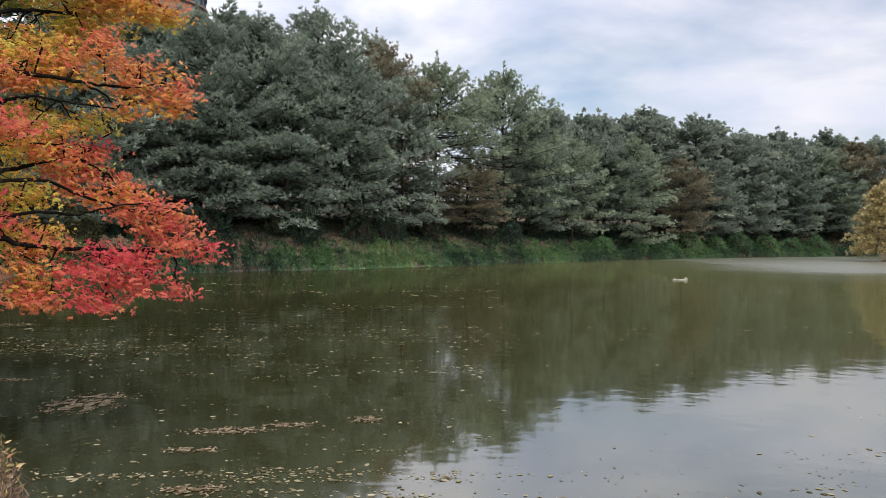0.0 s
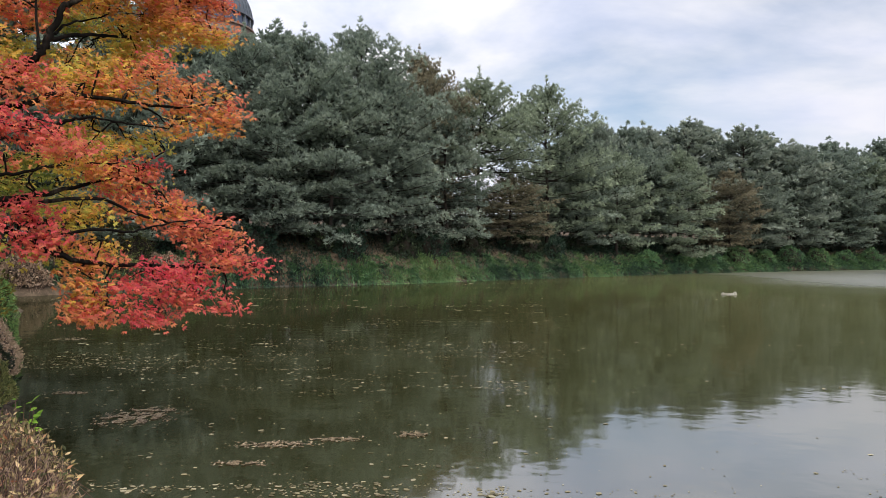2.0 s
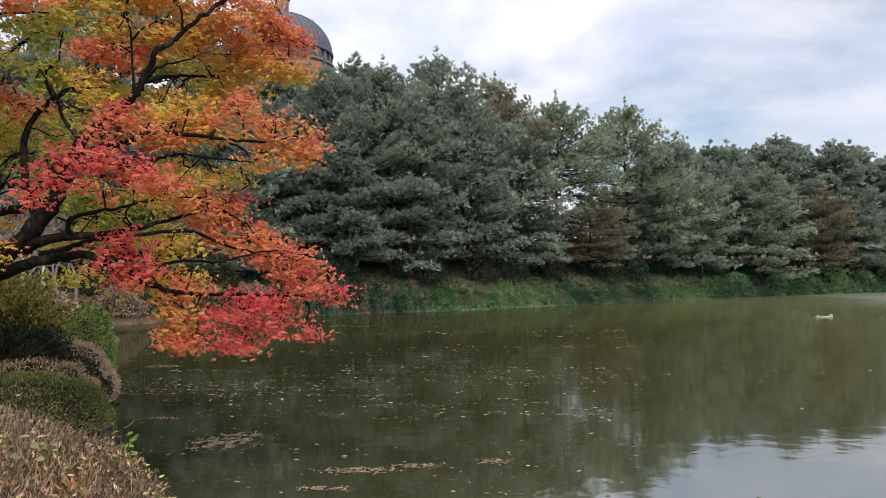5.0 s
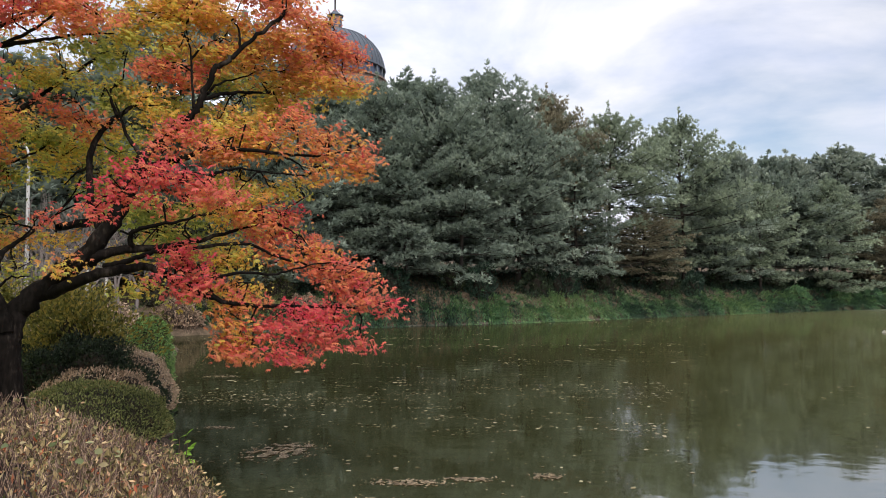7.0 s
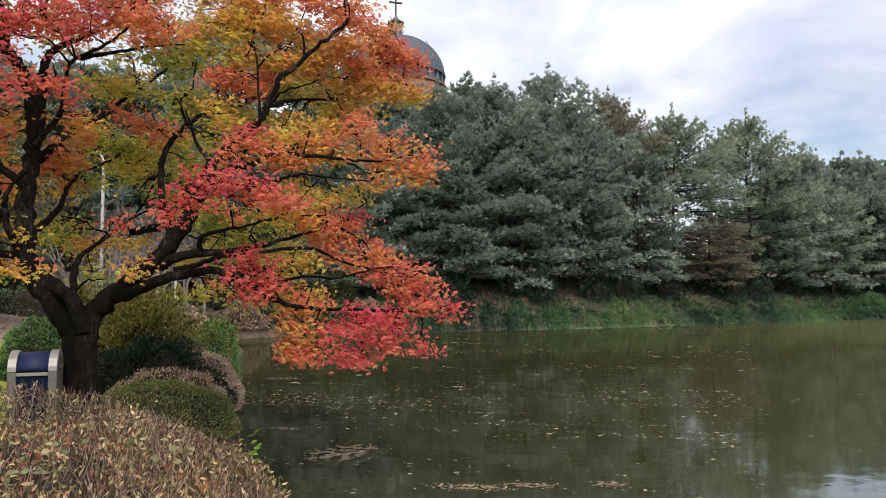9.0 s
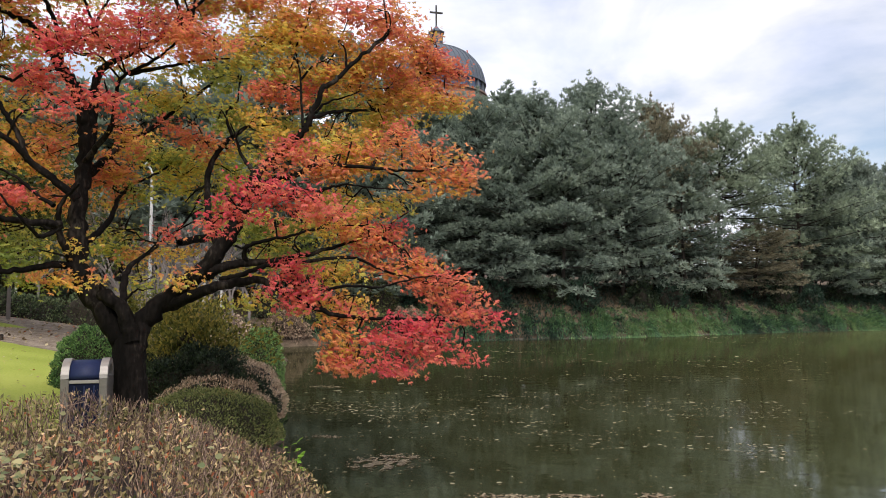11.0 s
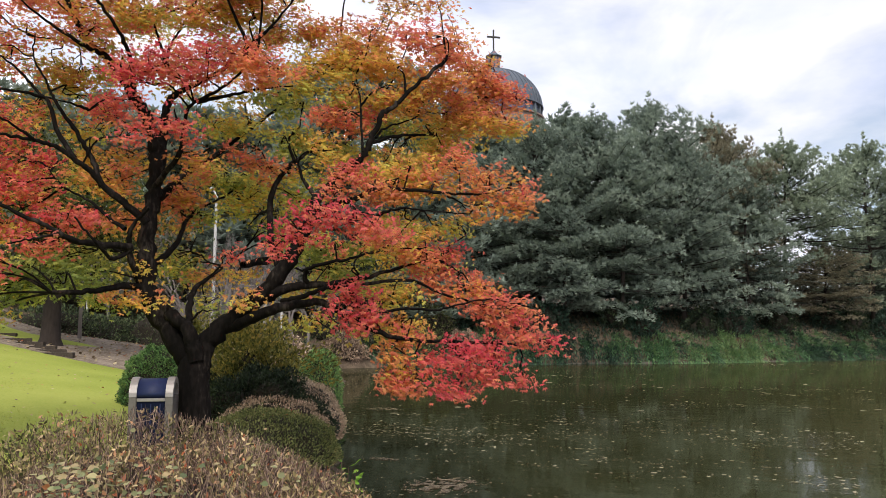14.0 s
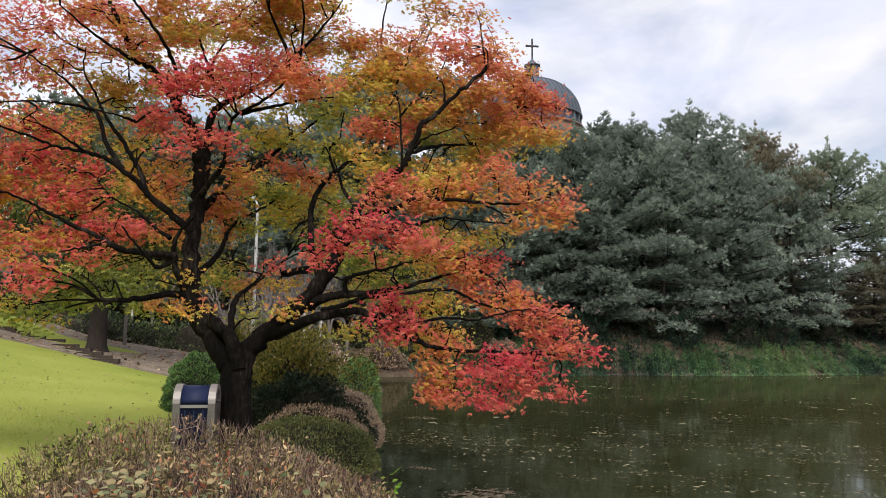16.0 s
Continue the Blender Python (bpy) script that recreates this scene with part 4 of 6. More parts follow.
mound("golden_shrub", "loose yellowing shrub behind the round shrub", (-11.2, 12.2), 0.6, 0.6, 1.95, 10, 7000, 0.07, GOLD, 19, 2.0, 0.25, 0.4, tone=0.3)


rc = np.random.default_rng(90)
for k in range(13):
    u = k / 12
    x, y = -11.6 - 11.6 * u - 1.1 + rc.uniform(-0.5, 0.3), 15.6 + 18.5 * u + rc.uniform(-0.3, 0.6)
    kind = (TAN, YEW, OLIVE)[k % 3]
    word = ("dry brown twiggy shrub on the pond bank", "dark evergreen shrub on the pond bank", "dull green loose shrub on the pond bank")[k % 3]
    mound("waterside_shrub", word, (x, y), 1.0 + rc.uniform(0, 0.5), 0.9, 0.8 + rc.uniform(0, 0.7), rc.uniform(0, 90), 2600, 0.11, kind, 600 + k, 2.0, 0.2, 0.25, 700 if k % 3 == 0 else 0, 0.5, 0.9)


def sapling():
    """The bright young shoot at the hedge's end."""
    rng = np.random.default_rng(44)
    x, y = -3.42, 5.36
    g = height(x, y)
    root = thing("young_shoot", (x, y, g), "bright green young leafy shoot beside the hedge", "plant")
    wood, P, D = Pile(), [], []
    for k in range(8):
        a = rng.uniform(0, 6.28)
        e = np.array([0.12 * math.cos(a), 0.12 * math.sin(a), rng.uniform(0.80, 1.02)])
        wood.add(tube([(0, 0, -0.1), e * 0.5 + np.array([0, 0, 0.04]), e], [0.008, 0.006, 0.003], 4))
        for u in np.linspace(0.68, 1, 6):
            P.append(e * u)
            D.append(rng.normal(0, 1, 3) * (1, 1, 0.4) + np.array([0, 0, 0.2]))
    wood.make("stem", TWIG, root)
    n = len(P)
    v, f = scatter(*OVAL_LEAF, P, D, np.array([0, 0, 1]) + rng.normal(0, 0.3, (n, 3)), rng.uniform(0.06, 0.105, n))
    mesh_obj("foliage", v, f, LIME, root, tone=rng.uniform(0, 1, n))


sapling()


# ---- the maple ----
RIGHT, BACK = np.array([0.743, 0.669, 0.0]), np.array([-0.669, 0.743, 0.0])
FOOT = np.array([-5.95, 6.37, 0.0])
maple = thing("maple_tree", (FOOT[0], FOOT[1], height(FOOT[0], FOOT[1])), "spreading autumn maple with red, orange and golden leaves over the pond", "maple tree")
MZ = maple.matrix_basis.translation.z
RM = np.random.default_rng(77)
BOUGHS, TWIGS = [], Pile()
LP, LD, LN, LS, LT = [], [], [], [], []


def crown(u, w, v):
    """A place of the crown: u across, w up from the water, v back; relative to the foot."""
    return RIGHT * u + BACK * v + np.array([0, 0, w - MZ])


def limb(r0, r1, *pts):
    line = smooth_line([crown(*p) for p in pts], 5 * len(pts))
    line[1:-1] += RM.normal(0, 0.012 if r0 > 0.1 else 0.005, line[1:-1].shape)
    v, f = tube(line, (r1 + (0.85 * r0 - r1) * (1 - np.linspace(0, 1, len(line))) ** (1.05 if 0.14 < r0 < 0.16 else 1.75 if r0 > 0.16 else 1.3)) * (1 + RM.uniform(-0.06, 0.06, len(line))), 9 if r0 > 0.1 else 6)
    mesh_obj("limb", v, f, BARK, maple, smooth=True)
    BOUGHS.append(line)


def spray(u, w, v, ru, rw, tone, dense=1.0, mixed=0.05):
    """One bough end: a bent branch from the nearest limb, its twigs, and leaves in flat drooping layers."""
    c = crown(u, w, v)
    allp = np.concatenate(BOUGHS)
    near = allp[np.argmin(np.linalg.norm(allp - c, axis=1) + 0.6 * np.maximum(allp[:, 2] - c[2], 0))]
    far = float(np.linalg.norm(c - near))
    a = near * 0.67 + c * 0.33 + np.array([0, 0, 0.06]) + RM.normal(0, 0.03 + 0.045 * min(far, 0.9), 3)
    b = near * 0.33 + c * 0.67 + np.array([0, 0, 0.08]) + RM.normal(0, 0.03 + 0.045 * min(far, 0.9), 3)
    line = smooth_line([near, a, b, c], 9)
    TWIGS.add(tube(line, np.linspace(0.009 + 0.004 * far, 0.005, 9), 5))
    rd = 0.75 * ru
    n_tw = int(7 + 46 * ru * (rw + 0.12))
    per = max(8, int(dense * 1950 * math.pi * ru * (rw + 0.03) / n_tw))
    for k in range(n_tw):
        q = RM.normal(0, 1, 3)
        q = q / np.linalg.norm(q) * RM.uniform(0.25, 1.0) ** 0.5
        e = c + RIGHT * (q[0] * ru) + BACK * (q[1] * rd) + np.array([0, 0, q[2] * rw - 0.10 * ru * q[0] * q[0]])
        s = c + (e - c) * 0.1 if RM.uniform() < 0.5 else line[RM.integers(4, 8)]
        bend = (s + e) / 2 + np.array([0, 0, 0.05]) + RM.normal(0, 0.03, 3)
        if k % 2 == 0:
            TWIGS.add(tube([s, bend, e], [0.007, 0.005, 0.002], 3))
        out = unit(e - c + RM.normal(0, 0.05, 3))
        m = int(per * RM.uniform(0.6, 1.4))
        off = RM.normal(0, 1, (m, 3)) * np.array([0.10, 0.10, 0.05])
        LP.append(e + off)
        LD.append(unit(off) * 0.6 + out * 0.5 + np.array([0, 0, -0.45]) + RM.normal(0, 0.35, (m, 3)))
        LN.append(np.array([0, 0, 1.0]) - BACK * 0.7 + RM.normal(0, 0.45, (m, 3)))
        LS.append(RM.uniform(0.046, 0.078, m))
        LT.append(np.clip(tone - 0.06 + RM.normal(0, 0.07) + RM.normal(0, mixed, m) + 0.10 * q[2], 0, 1))


trunk_line = smooth_line([(0.06, 0.03, -0.3), (0.03, 0.02, 0.25), (0.0, 0.0, 0.8), (-0.01, 0.0, 1.05), (0.0, 0.0, 1.36)], 22)
part_v, part_f = tube(trunk_line, np.interp(np.linspace(0, 1, 22), [0, 0.2, 0.5, 0.85, 1], [0.30, 0.21, 0.18, 0.17, 0.135]), 16, 0.06, RM)
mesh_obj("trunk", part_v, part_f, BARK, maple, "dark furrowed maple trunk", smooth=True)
limb(0.15, 0.02, (-0.02, 1.51, 0), (-0.06, 1.8, 0), (-0.21, 2.05, 0.05), (-0.44, 2.37, 0.1), (-0.53, 2.69, 0.2), (-0.56, 3.15, 0.3), (-0.54, 3.57, 0.4), (-0.51, 3.92, 0.45), (-0.52, 4.2, 0.5), (-0.58, 4.47, 0.5), (-0.68, 4.71, 0.5), (-0.83, 4.95, 0.55), (-0.97, 5.2, 0.6), (-1.18, 5.39, 0.65), (-1.37, 5.58, 0.7), (-1.52, 5.87, 0.75), (-1.67, 6.18, 0.8), (-1.81, 6.56, 0.9))
limb(0.165, 0.022, (0.03, 1.51, 0), (0.05, 1.8, 0), (0.16, 2.05, 0), (0.42, 2.29, -0.1), (0.72, 2.57, -0.2), (0.94, 2.86, -0.3), (1.07, 3.15, -0.3), (1.2, 3.42, -0.3), (1.25, 3.6, -0.3), (1.41, 3.79, -0.3), (1.63, 4.01, -0.35), (1.8, 4.2, -0.4), (1.87, 4.38, -0.4), (1.97, 4.63, -0.45), (2.12, 4.75, -0.5), (2.24, 4.89, -0.5), (2.43, 5.07, -0.5), (2.74, 5.38, -0.5))
limb(0.11, 0.05, (0.02, 1.79, -0.1), (-0.06, 2.11, -0.1), (-0.28, 2.32, 0), (-0.45, 2.47, 0.1), (-0.53, 2.66, 0.2))
limb(0.055, 0.014, (-0.56, 2.6, 0.2), (-0.66, 2.81, 0.1), (-0.72, 3.05, 0), (-0.7, 3.23, -0.1), (-0.61, 3.34, -0.2), (-0.52, 3.42, -0.3))
limb(0.036, 0.012, (-0.79, 4.92, 0.55), (-0.8, 5.15, 0.3), (-0.86, 5.35, 0.2), (-0.96, 5.51, 0.1), (-1.11, 5.7, 0), (-1.22, 5.81, -0.1), (-1.4, 6.02, -0.2))
limb(0.085, 0.02, (-0.51, 3.81, 0.45), (-0.47, 4.18, 0.7), (-0.46, 4.52, 0.8), (-0.42, 4.89, 0.8), (-0.29, 5.03, 0.7), (0.01, 5.19, 0.6), (0.27, 5.36, 0.5), (0.57, 5.61, 0.4))
limb(0.07, 0.014, (-0.51, 3.62, 0.4), (-0.31, 3.89, 0.8), (-0.1, 4.16, 1), (0.07, 4.29, 1.1), (0.34, 4.56, 1.3), (0.81, 5.01, 1.4), (1.24, 5.44, 1.5))
limb(0.045, 0.012, (-0.53, 3.76, 0.4), (-0.38, 3.93, 0.2), (-0.24, 4.11, 0), (-0.2, 4.35, -0.1), (-0.15, 4.6, -0.2), (0.05, 4.72, -0.3), (0.37, 4.98, -0.4), (0.55, 5.25, -0.5))
limb(0.03, 0.008, (-0.07, 4.66, -0.2), (0.2, 4.72, -0.3), (0.61, 4.85, -0.3), (0.96, 4.92, -0.3))
limb(0.06, 0.01, (-0.55, 3.31, 0), (-0.77, 3.5, 0), (-0.98, 3.67, 0), (-1.19, 3.88, -0.1), (-1.43, 4.03, -0.2), (-1.63, 4.07, -0.3), (-1.91, 4.11, -0.3), (-2.16, 4.18, -0.4), (-2.45, 4.25, -0.5))
limb(0.04, 0.008, (-1.02, 3.69, 0), (-1.14, 3.99, 0.1), (-1.22, 4.14, 0.1), (-1.38, 4.38, 0.2), (-1.52, 4.58, 0.2), (-1.63, 4.77, 0.3), (-1.7, 4.94, 0.3), (-1.84, 5.18, 0.4), (-1.84, 5.45, 0.4))
limb(0.035, 0.008, (-1.29, 3.96, -0.1), (-1.49, 4.27, 0), (-1.58, 4.55, 0), (-1.75, 4.73, 0.1), (-1.88, 4.89, 0.1), (-2.08, 5.05, 0.1), (-2.4, 5.26, 0.2))
limb(0.022, 0.006, (-1.63, 4.62, 0), (-1.9, 4.61, -0.2), (-2.21, 4.58, -0.3), (-2.44, 4.51, -0.4))
limb(0.022, 0.006, (-1.63, 4.07, -0.3), (-1.82, 4.18, -0.5), (-2.06, 4.28, -0.6))
limb(0.022, 0.006, (-1.22, 4.57, 0.2), (-1.39, 4.61, 0.1), (-1.54, 4.63, 0.1))
limb(0.05, 0.01, (-0.68, 3.02, -0.2), (-0.92, 3.01, -0.4), (-1.17, 3.02, -0.6), (-1.32, 3.09, -0.7), (-1.45, 3.16, -0.7), (-1.65, 3.24, -0.8), (-1.85, 3.34, -0.8), (-2.01, 3.43, -0.9), (-2.28, 3.52, -0.9))
limb(0.035, 0.01, (-0.67, 3, -0.2), (-0.83, 2.88, -0.3), (-0.92, 2.94, -0.5), (-1.05, 3.09, -0.6), (-1.19, 3.26, -0.6))
limb(0.03, 0.006, (-0.76, 3.22, -0.1), (-0.92, 3.34, 0), (-1.15, 3.54, 0.1), (-1.39, 3.66, 0.1), (-1.55, 3.84, 0.1))
limb(0.02, 0.006, (-1.32, 3.07, -0.7), (-1.46, 3, -0.9), (-1.66, 2.92, -1.1))
limb(0.055, 0.024, (-0.54, 2.6, 0.2), (-0.74, 2.62, 0), (-1, 2.55, -0.2), (-1.24, 2.52, -0.3), (-1.39, 2.51, -0.4))
limb(0.025, 0.006, (-0.48, 5.43, 0.8), (-0.54, 5.64, 0.7), (-0.66, 5.92, 0.6), (-0.77, 6.18, 0.6), (-0.84, 6.48, 0.6))
limb(0.025, 0.006, (-0.46, 5.43, 0.8), (-0.41, 5.71, 0.9), (-0.3, 5.97, 1), (-0.14, 6.38, 1.1), (-0.05, 6.74, 1.1))
limb(0.035, 0.008, (-1.18, 5.39, 0.65), (-1.35, 5.39, 0.4), (-1.57, 5.47, 0.2), (-1.8, 5.6, 0.1), (-2.05, 5.78, 0))
limb(0.02, 0.006, (-1.32, 5.46, 0.65), (-1.6, 5.55, 0.8), (-1.94, 5.6, 0.9))
limb(0.06, 0.012, (0.91, 2.77, -0.2), (0.81, 3.15, 0.1), (0.79, 3.55, 0.3), (0.86, 3.9, 0.5), (1.02, 4.16, 0.6), (1.22, 4.35, 0.7), (1.47, 4.57, 0.8), (1.65, 4.91, 0.8), (1.92, 5.55, 0.9))
limb(0.025, 0.006, (1.1, 4.25, 0.6), (1.03, 4.54, 0.7), (1.16, 4.71, 0.7), (1.2, 4.95, 0.8))
limb(0.025, 0.006, (0.82, 3.59, 0.3), (0.68, 3.54, 0.5), (0.57, 3.41, 0.6))
limb(0.035, 0.008, (1.24, 3.65, -0.3), (1.13, 3.84, -0.2), (1.07, 4.04, -0.1), (1.01, 4.26, 0))
limb(0.05, 0.01, (1.29, 3.52, -0.3), (1.48, 3.56, -0.5), (1.65, 3.6, -0.6), (1.85, 3.71, -0.7), (2.25, 3.7, -0.8), (2.62, 3.67, -0.9), (2.98, 3.67, -1), (3.35, 3.76, -1))
limb(0.03, 0.008, (1.87, 4.31, -0.4), (2.2, 4.46, -0.2), (2.47, 4.55, 0), (2.83, 4.64, 0.1), (3.32, 5.11, 0.3), (3.83, 5.32, 0.4))
limb(0.02, 0.006, (1.91, 4.37, -0.4), (2.07, 4.55, -0.2), (2.39, 4.72, 0), (2.74, 4.92, 0.2))
limb(0.02, 0.006, (1.76, 4.19, -0.4), (1.81, 4.85, 0), (1.78, 5.31, 0.2))
limb(0.02, 0.006, (1.81, 4.85, 0), (1.96, 5.04, 0), (2.21, 5.21, 0.1))
limb(0.02, 0.006, (2.24, 4.88, -0.5), (2.27, 5.19, -0.3), (2.21, 5.29, -0.2))
limb(0.03, 0.007, (1.6, 3.14, -0.6), (1.84, 3.38, -0.8), (1.94, 3.43, -0.9), (2.13, 3.46, -1), (2.39, 3.44, -1), (2.85, 3.43, -1))
limb(0.018, 0.005, (2.62, 3.64, -0.9), (2.75, 3.59, -0.9), (2.92, 3.45, -0.9))
limb(0.055, 0.012, (-0.05, 2.09, 0), (-0.08, 2.35, 0.2), (-0.04, 2.59, 0.4), (0.07, 2.72, 0.6), (0.21, 2.84, 0.8), (0.37, 3, 1), (0.53, 3.14, 1.2))
limb(0.02, 0.006, (-0.05, 2.25, 0.1), (0.05, 2.35, 0.1), (0.23, 2.37, 0.1))
limb(0.05, 0.008, (-0.49, 2.85, 0.2), (-0.34, 3.02, 0.4), (-0.23, 3.19, 0.6), (-0.17, 3.42, 0.8), (-0.06, 3.62, 1), (0.14, 3.75, 1.1), (0.36, 3.92, 1.3), (0.67, 4.18, 1.4))
limb(0.08, 0.016, (0.4, 2.18, -0.1), (0.59, 2.28, -0.4), (0.81, 2.37, -0.6), (1.04, 2.42, -0.7), (1.27, 2.43, -0.8), (1.55, 2.28, -0.9), (1.78, 2.14, -1), (2.15, 2.05, -1), (2.59, 2.03, -1), (3.41, 1.99, -1))
limb(0.075, 0.012, (0.77, 2.5, -0.2), (0.85, 2.57, -0.3), (1.03, 2.63, -0.3), (1.24, 2.65, -0.3), (1.46, 2.66, -0.4), (1.74, 2.73, -0.4), (2.01, 2.8, -0.5), (2.34, 2.91, -0.5), (2.58, 2.96, -0.6))
limb(0.04, 0.012, (0.9, 2.46, -0.3), (1.09, 2.51, -0.5), (1.31, 2.59, -0.6), (1.65, 2.63, -0.7), (2.22, 2.7, -0.7), (2.55, 2.59, -0.7), (3.12, 2.41, -0.8))
limb(0.035, 0.007, (1.16, 2.66, -0.3), (1.14, 2.79, -0.4), (1.3, 2.87, -0.5), (1.55, 2.92, -0.6), (1.82, 3, -0.6), (2.12, 3.05, -0.6), (2.45, 3.08, -0.7))
limb(0.02, 0.005, (1.82, 3, -0.6), (2.02, 3.09, -0.6), (2.18, 3.26, -0.6), (2.31, 3.4, -0.6))
limb(0.025, 0.006, (1.62, 2.26, -0.9), (2.17, 2.38, -0.9), (2.52, 2.36, -0.9), (2.75, 2.44, -1), (3.11, 2.49, -1), (3.58, 2.41, -1))
limb(0.02, 0.005, (2.58, 2.96, -0.6), (2.79, 2.86, -0.6), (2.99, 2.71, -0.6))
limb(0.03, 0.008, (1.07, 3.15, -0.3), (1.05, 3.23, -0.9), (1.21, 3.26, -1.4), (1.59, 3.21, -1.5))
spray(2.68, 1.86, -1.1, 0.36, 0.23, 0.95)
spray(3.1, 1.72, -1.1, 0.25, 0.14, 0.9)
spray(2.72, 1.55, -1.1, 0.28, 0.13, 0.92)
spray(3.45, 1.61, -1.1, 0.20, 0.09, 0.9)
spray(3.51, 2.16, -1, 0.30, 0.16, 0.84)
spray(3.81, 1.99, -1, 0.17, 0.10, 0.88)
spray(3.17, 1.91, -1, 0.23, 0.17, 0.88)
spray(3.19, 2.41, -0.8, 0.42, 0.18, 0.75)
spray(2.85, 2.64, -0.6, 0.40, 0.16, 0.70)
spray(2.61, 2.79, -0.5, 0.31, 0.15, 0.78)
spray(3.39, 2.29, -0.9, 0.27, 0.13, 0.8)
spray(2.15, 1.91, -0.9, 0.25, 0.34, 0.62)
spray(2.06, 1.61, -0.9, 0.19, 0.18, 0.8)
spray(2.27, 1.61, -0.9, 0.13, 0.13, 0.76)
spray(1.59, 2.38, -1, 0.26, 0.24, 0.92)
spray(1.53, 2.52, -1, 0.21, 0.13, 0.86)
spray(2.07, 2.52, -0.6, 0.26, 0.18, 0.4)
spray(2.16, 2.21, -0.7, 0.24, 0.15, 0.5)
spray(2.68, 3, -0.5, 0.28, 0.16, 0.74)
spray(2.41, 2.96, -0.5, 0.28, 0.14, 0.7)
spray(2.96, 3.37, -0.3, 0.17, 0.09, 0.3)
spray(2.74, 3.4, -0.2, 0.22, 0.09, 0.34)
spray(1.19, 3.29, -1.5, 0.34, 0.09, 1)
spray(0.93, 3.13, -1.4, 0.25, 0.12, 0.93)
spray(0.7, 2.94, -1.3, 0.16, 0.10, 0.9)
spray(1.48, 3.2, -1.5, 0.30, 0.14, 0.88)
spray(1.86, 3.16, -1, 0.26, 0.14, 0.74)
spray(2.12, 3.1, -0.6, 0.31, 0.16, 0.55)
spray(3.05, 3.76, -1, 0.44, 0.19, 0.62)
spray(3.35, 3.6, -1, 0.23, 0.14, 0.66)
spray(3.53, 3.74, -1, 0.13, 0.15, 0.7)
spray(2.98, 3.47, -1, 0.29, 0.08, 0.62)
spray(2.78, 4.04, -0.6, 0.37, 0.21, 0.68)
spray(2.29, 4.06, -0.4, 0.44, 0.24, 0.46)
spray(1.86, 3.68, -0.7, 0.27, 0.15, 0.68)
spray(1.54, 3.86, -0.5, 0.25, 0.21, 0.78)
spray(1.4, 3.64, -0.6, 0.13, 0.12, 0.76)
spray(2.07, 3.77, -0.6, 0.31, 0.16, 0.6)
spray(2.54, 3.82, -0.5, 0.28, 0.16, 0.5)
spray(1.35, 4.21, -0.2, 0.22, 0.15, 0.5)
spray(3.79, 5.38, 0.4, 0.33, 0.18, 0.76, 1.4)
spray(3.51, 5.36, 0.3, 0.29, 0.20, 0.66, 1.4)
spray(4.04, 5.24, 0.4, 0.18, 0.14, 0.76, 1.3)
spray(3.63, 4.92, 0.4, 0.40, 0.18, 0.48, 1.4)
spray(3.91, 4.85, 0.3, 0.22, 0.14, 0.5, 1.3)
spray(3.2, 4.84, 0.2, 0.30, 0.23, 0.55, 1.3)
spray(3.05, 5.17, 0.1, 0.29, 0.24, 0.66, 1.5)
spray(2.93, 5.65, -0.2, 0.27, 0.26, 0.68, 1.4)
spray(2.59, 5.68, -0.3, 0.29, 0.19, 0.76)
spray(2.73, 5.31, -0.3, 0.32, 0.22, 0.6, 1.4)
spray(2.36, 5.7, -0.1, 0.19, 0.14, 0.76)
spray(2.17, 5.39, 0, 0.39, 0.25, 0.48, 1.35)
spray(1.8, 5.56, 0.3, 0.42, 0.26, 0.44, 1.4)
spray(1.37, 5.3, 0.3, 0.42, 0.31, 0.4, 1.35)
spray(1.72, 5.04, 0.2, 0.47, 0.20, 0.42, 1.35)
spray(2.25, 5, 0, 0.33, 0.18, 0.46, 1.3)
spray(2.58, 5.03, -0.1, 0.32, 0.18, 0.54, 1.5)
spray(2.88, 4.88, 0.1, 0.28, 0.20, 0.52, 1.4)
spray(2.71, 4.65, 0.2, 0.28, 0.13, 0.42)
spray(2.46, 4.84, 0, 0.24, 0.13, 0.46)
spray(1.72, 4.76, 0.2, 0.34, 0.19, 0.76)
spray(1.49, 4.71, 0.1, 0.23, 0.16, 0.74)
spray(1.4, 6.02, 0.6, 0.29, 0.14, 0.62)
spray(1.83, 6.02, 0.5, 0.28, 0.11, 0.62)
spray(2.09, 5.93, 0.3, 0.20, 0.12, 0.6)
spray(2.23, 6.25, 0.3, 0.20, 0.27, 0.54, 0.55)
spray(2.53, 6.37, 0.3, 0.31, 0.23, 0.56, 0.6)
spray(2.88, 6.37, 0.3, 0.23, 0.16, 0.6, 0.55)
spray(3.05, 6.13, 0.2, 0.15, 0.08, 0.7, 0.6)
spray(0.73, 5.03, -0.6, 0.37, 0.28, 0.72)
spray(0.37, 5.2, -0.4, 0.31, 0.21, 0.78)
spray(0, 5.09, -0.4, 0.28, 0.23, 0.8)
spray(-0.35, 4.92, -0.5, 0.34, 0.24, 0.86)
spray(-0.64, 4.96, -0.5, 0.25, 0.16, 0.88)
spray(-0.71, 4.76, -0.6, 0.15, 0.13, 0.92)
spray(-0.26, 4.28, -0.7, 0.19, 0.15, 0.92)
spray(-0.53, 4.31, -0.5, 0.21, 0.10, 0.94)
spray(-0.71, 4.13, -0.6, 0.16, 0.07, 0.86)
spray(0.98, 6.12, 0.8, 0.44, 0.27, 0.53, 1.15, 0.14)
spray(0.55, 6.18, 0.9, 0.43, 0.30, 0.47, 1.15, 0.14)
spray(0.05, 6.16, 1, 0.48, 0.29, 0.51, 1.15, 0.14)
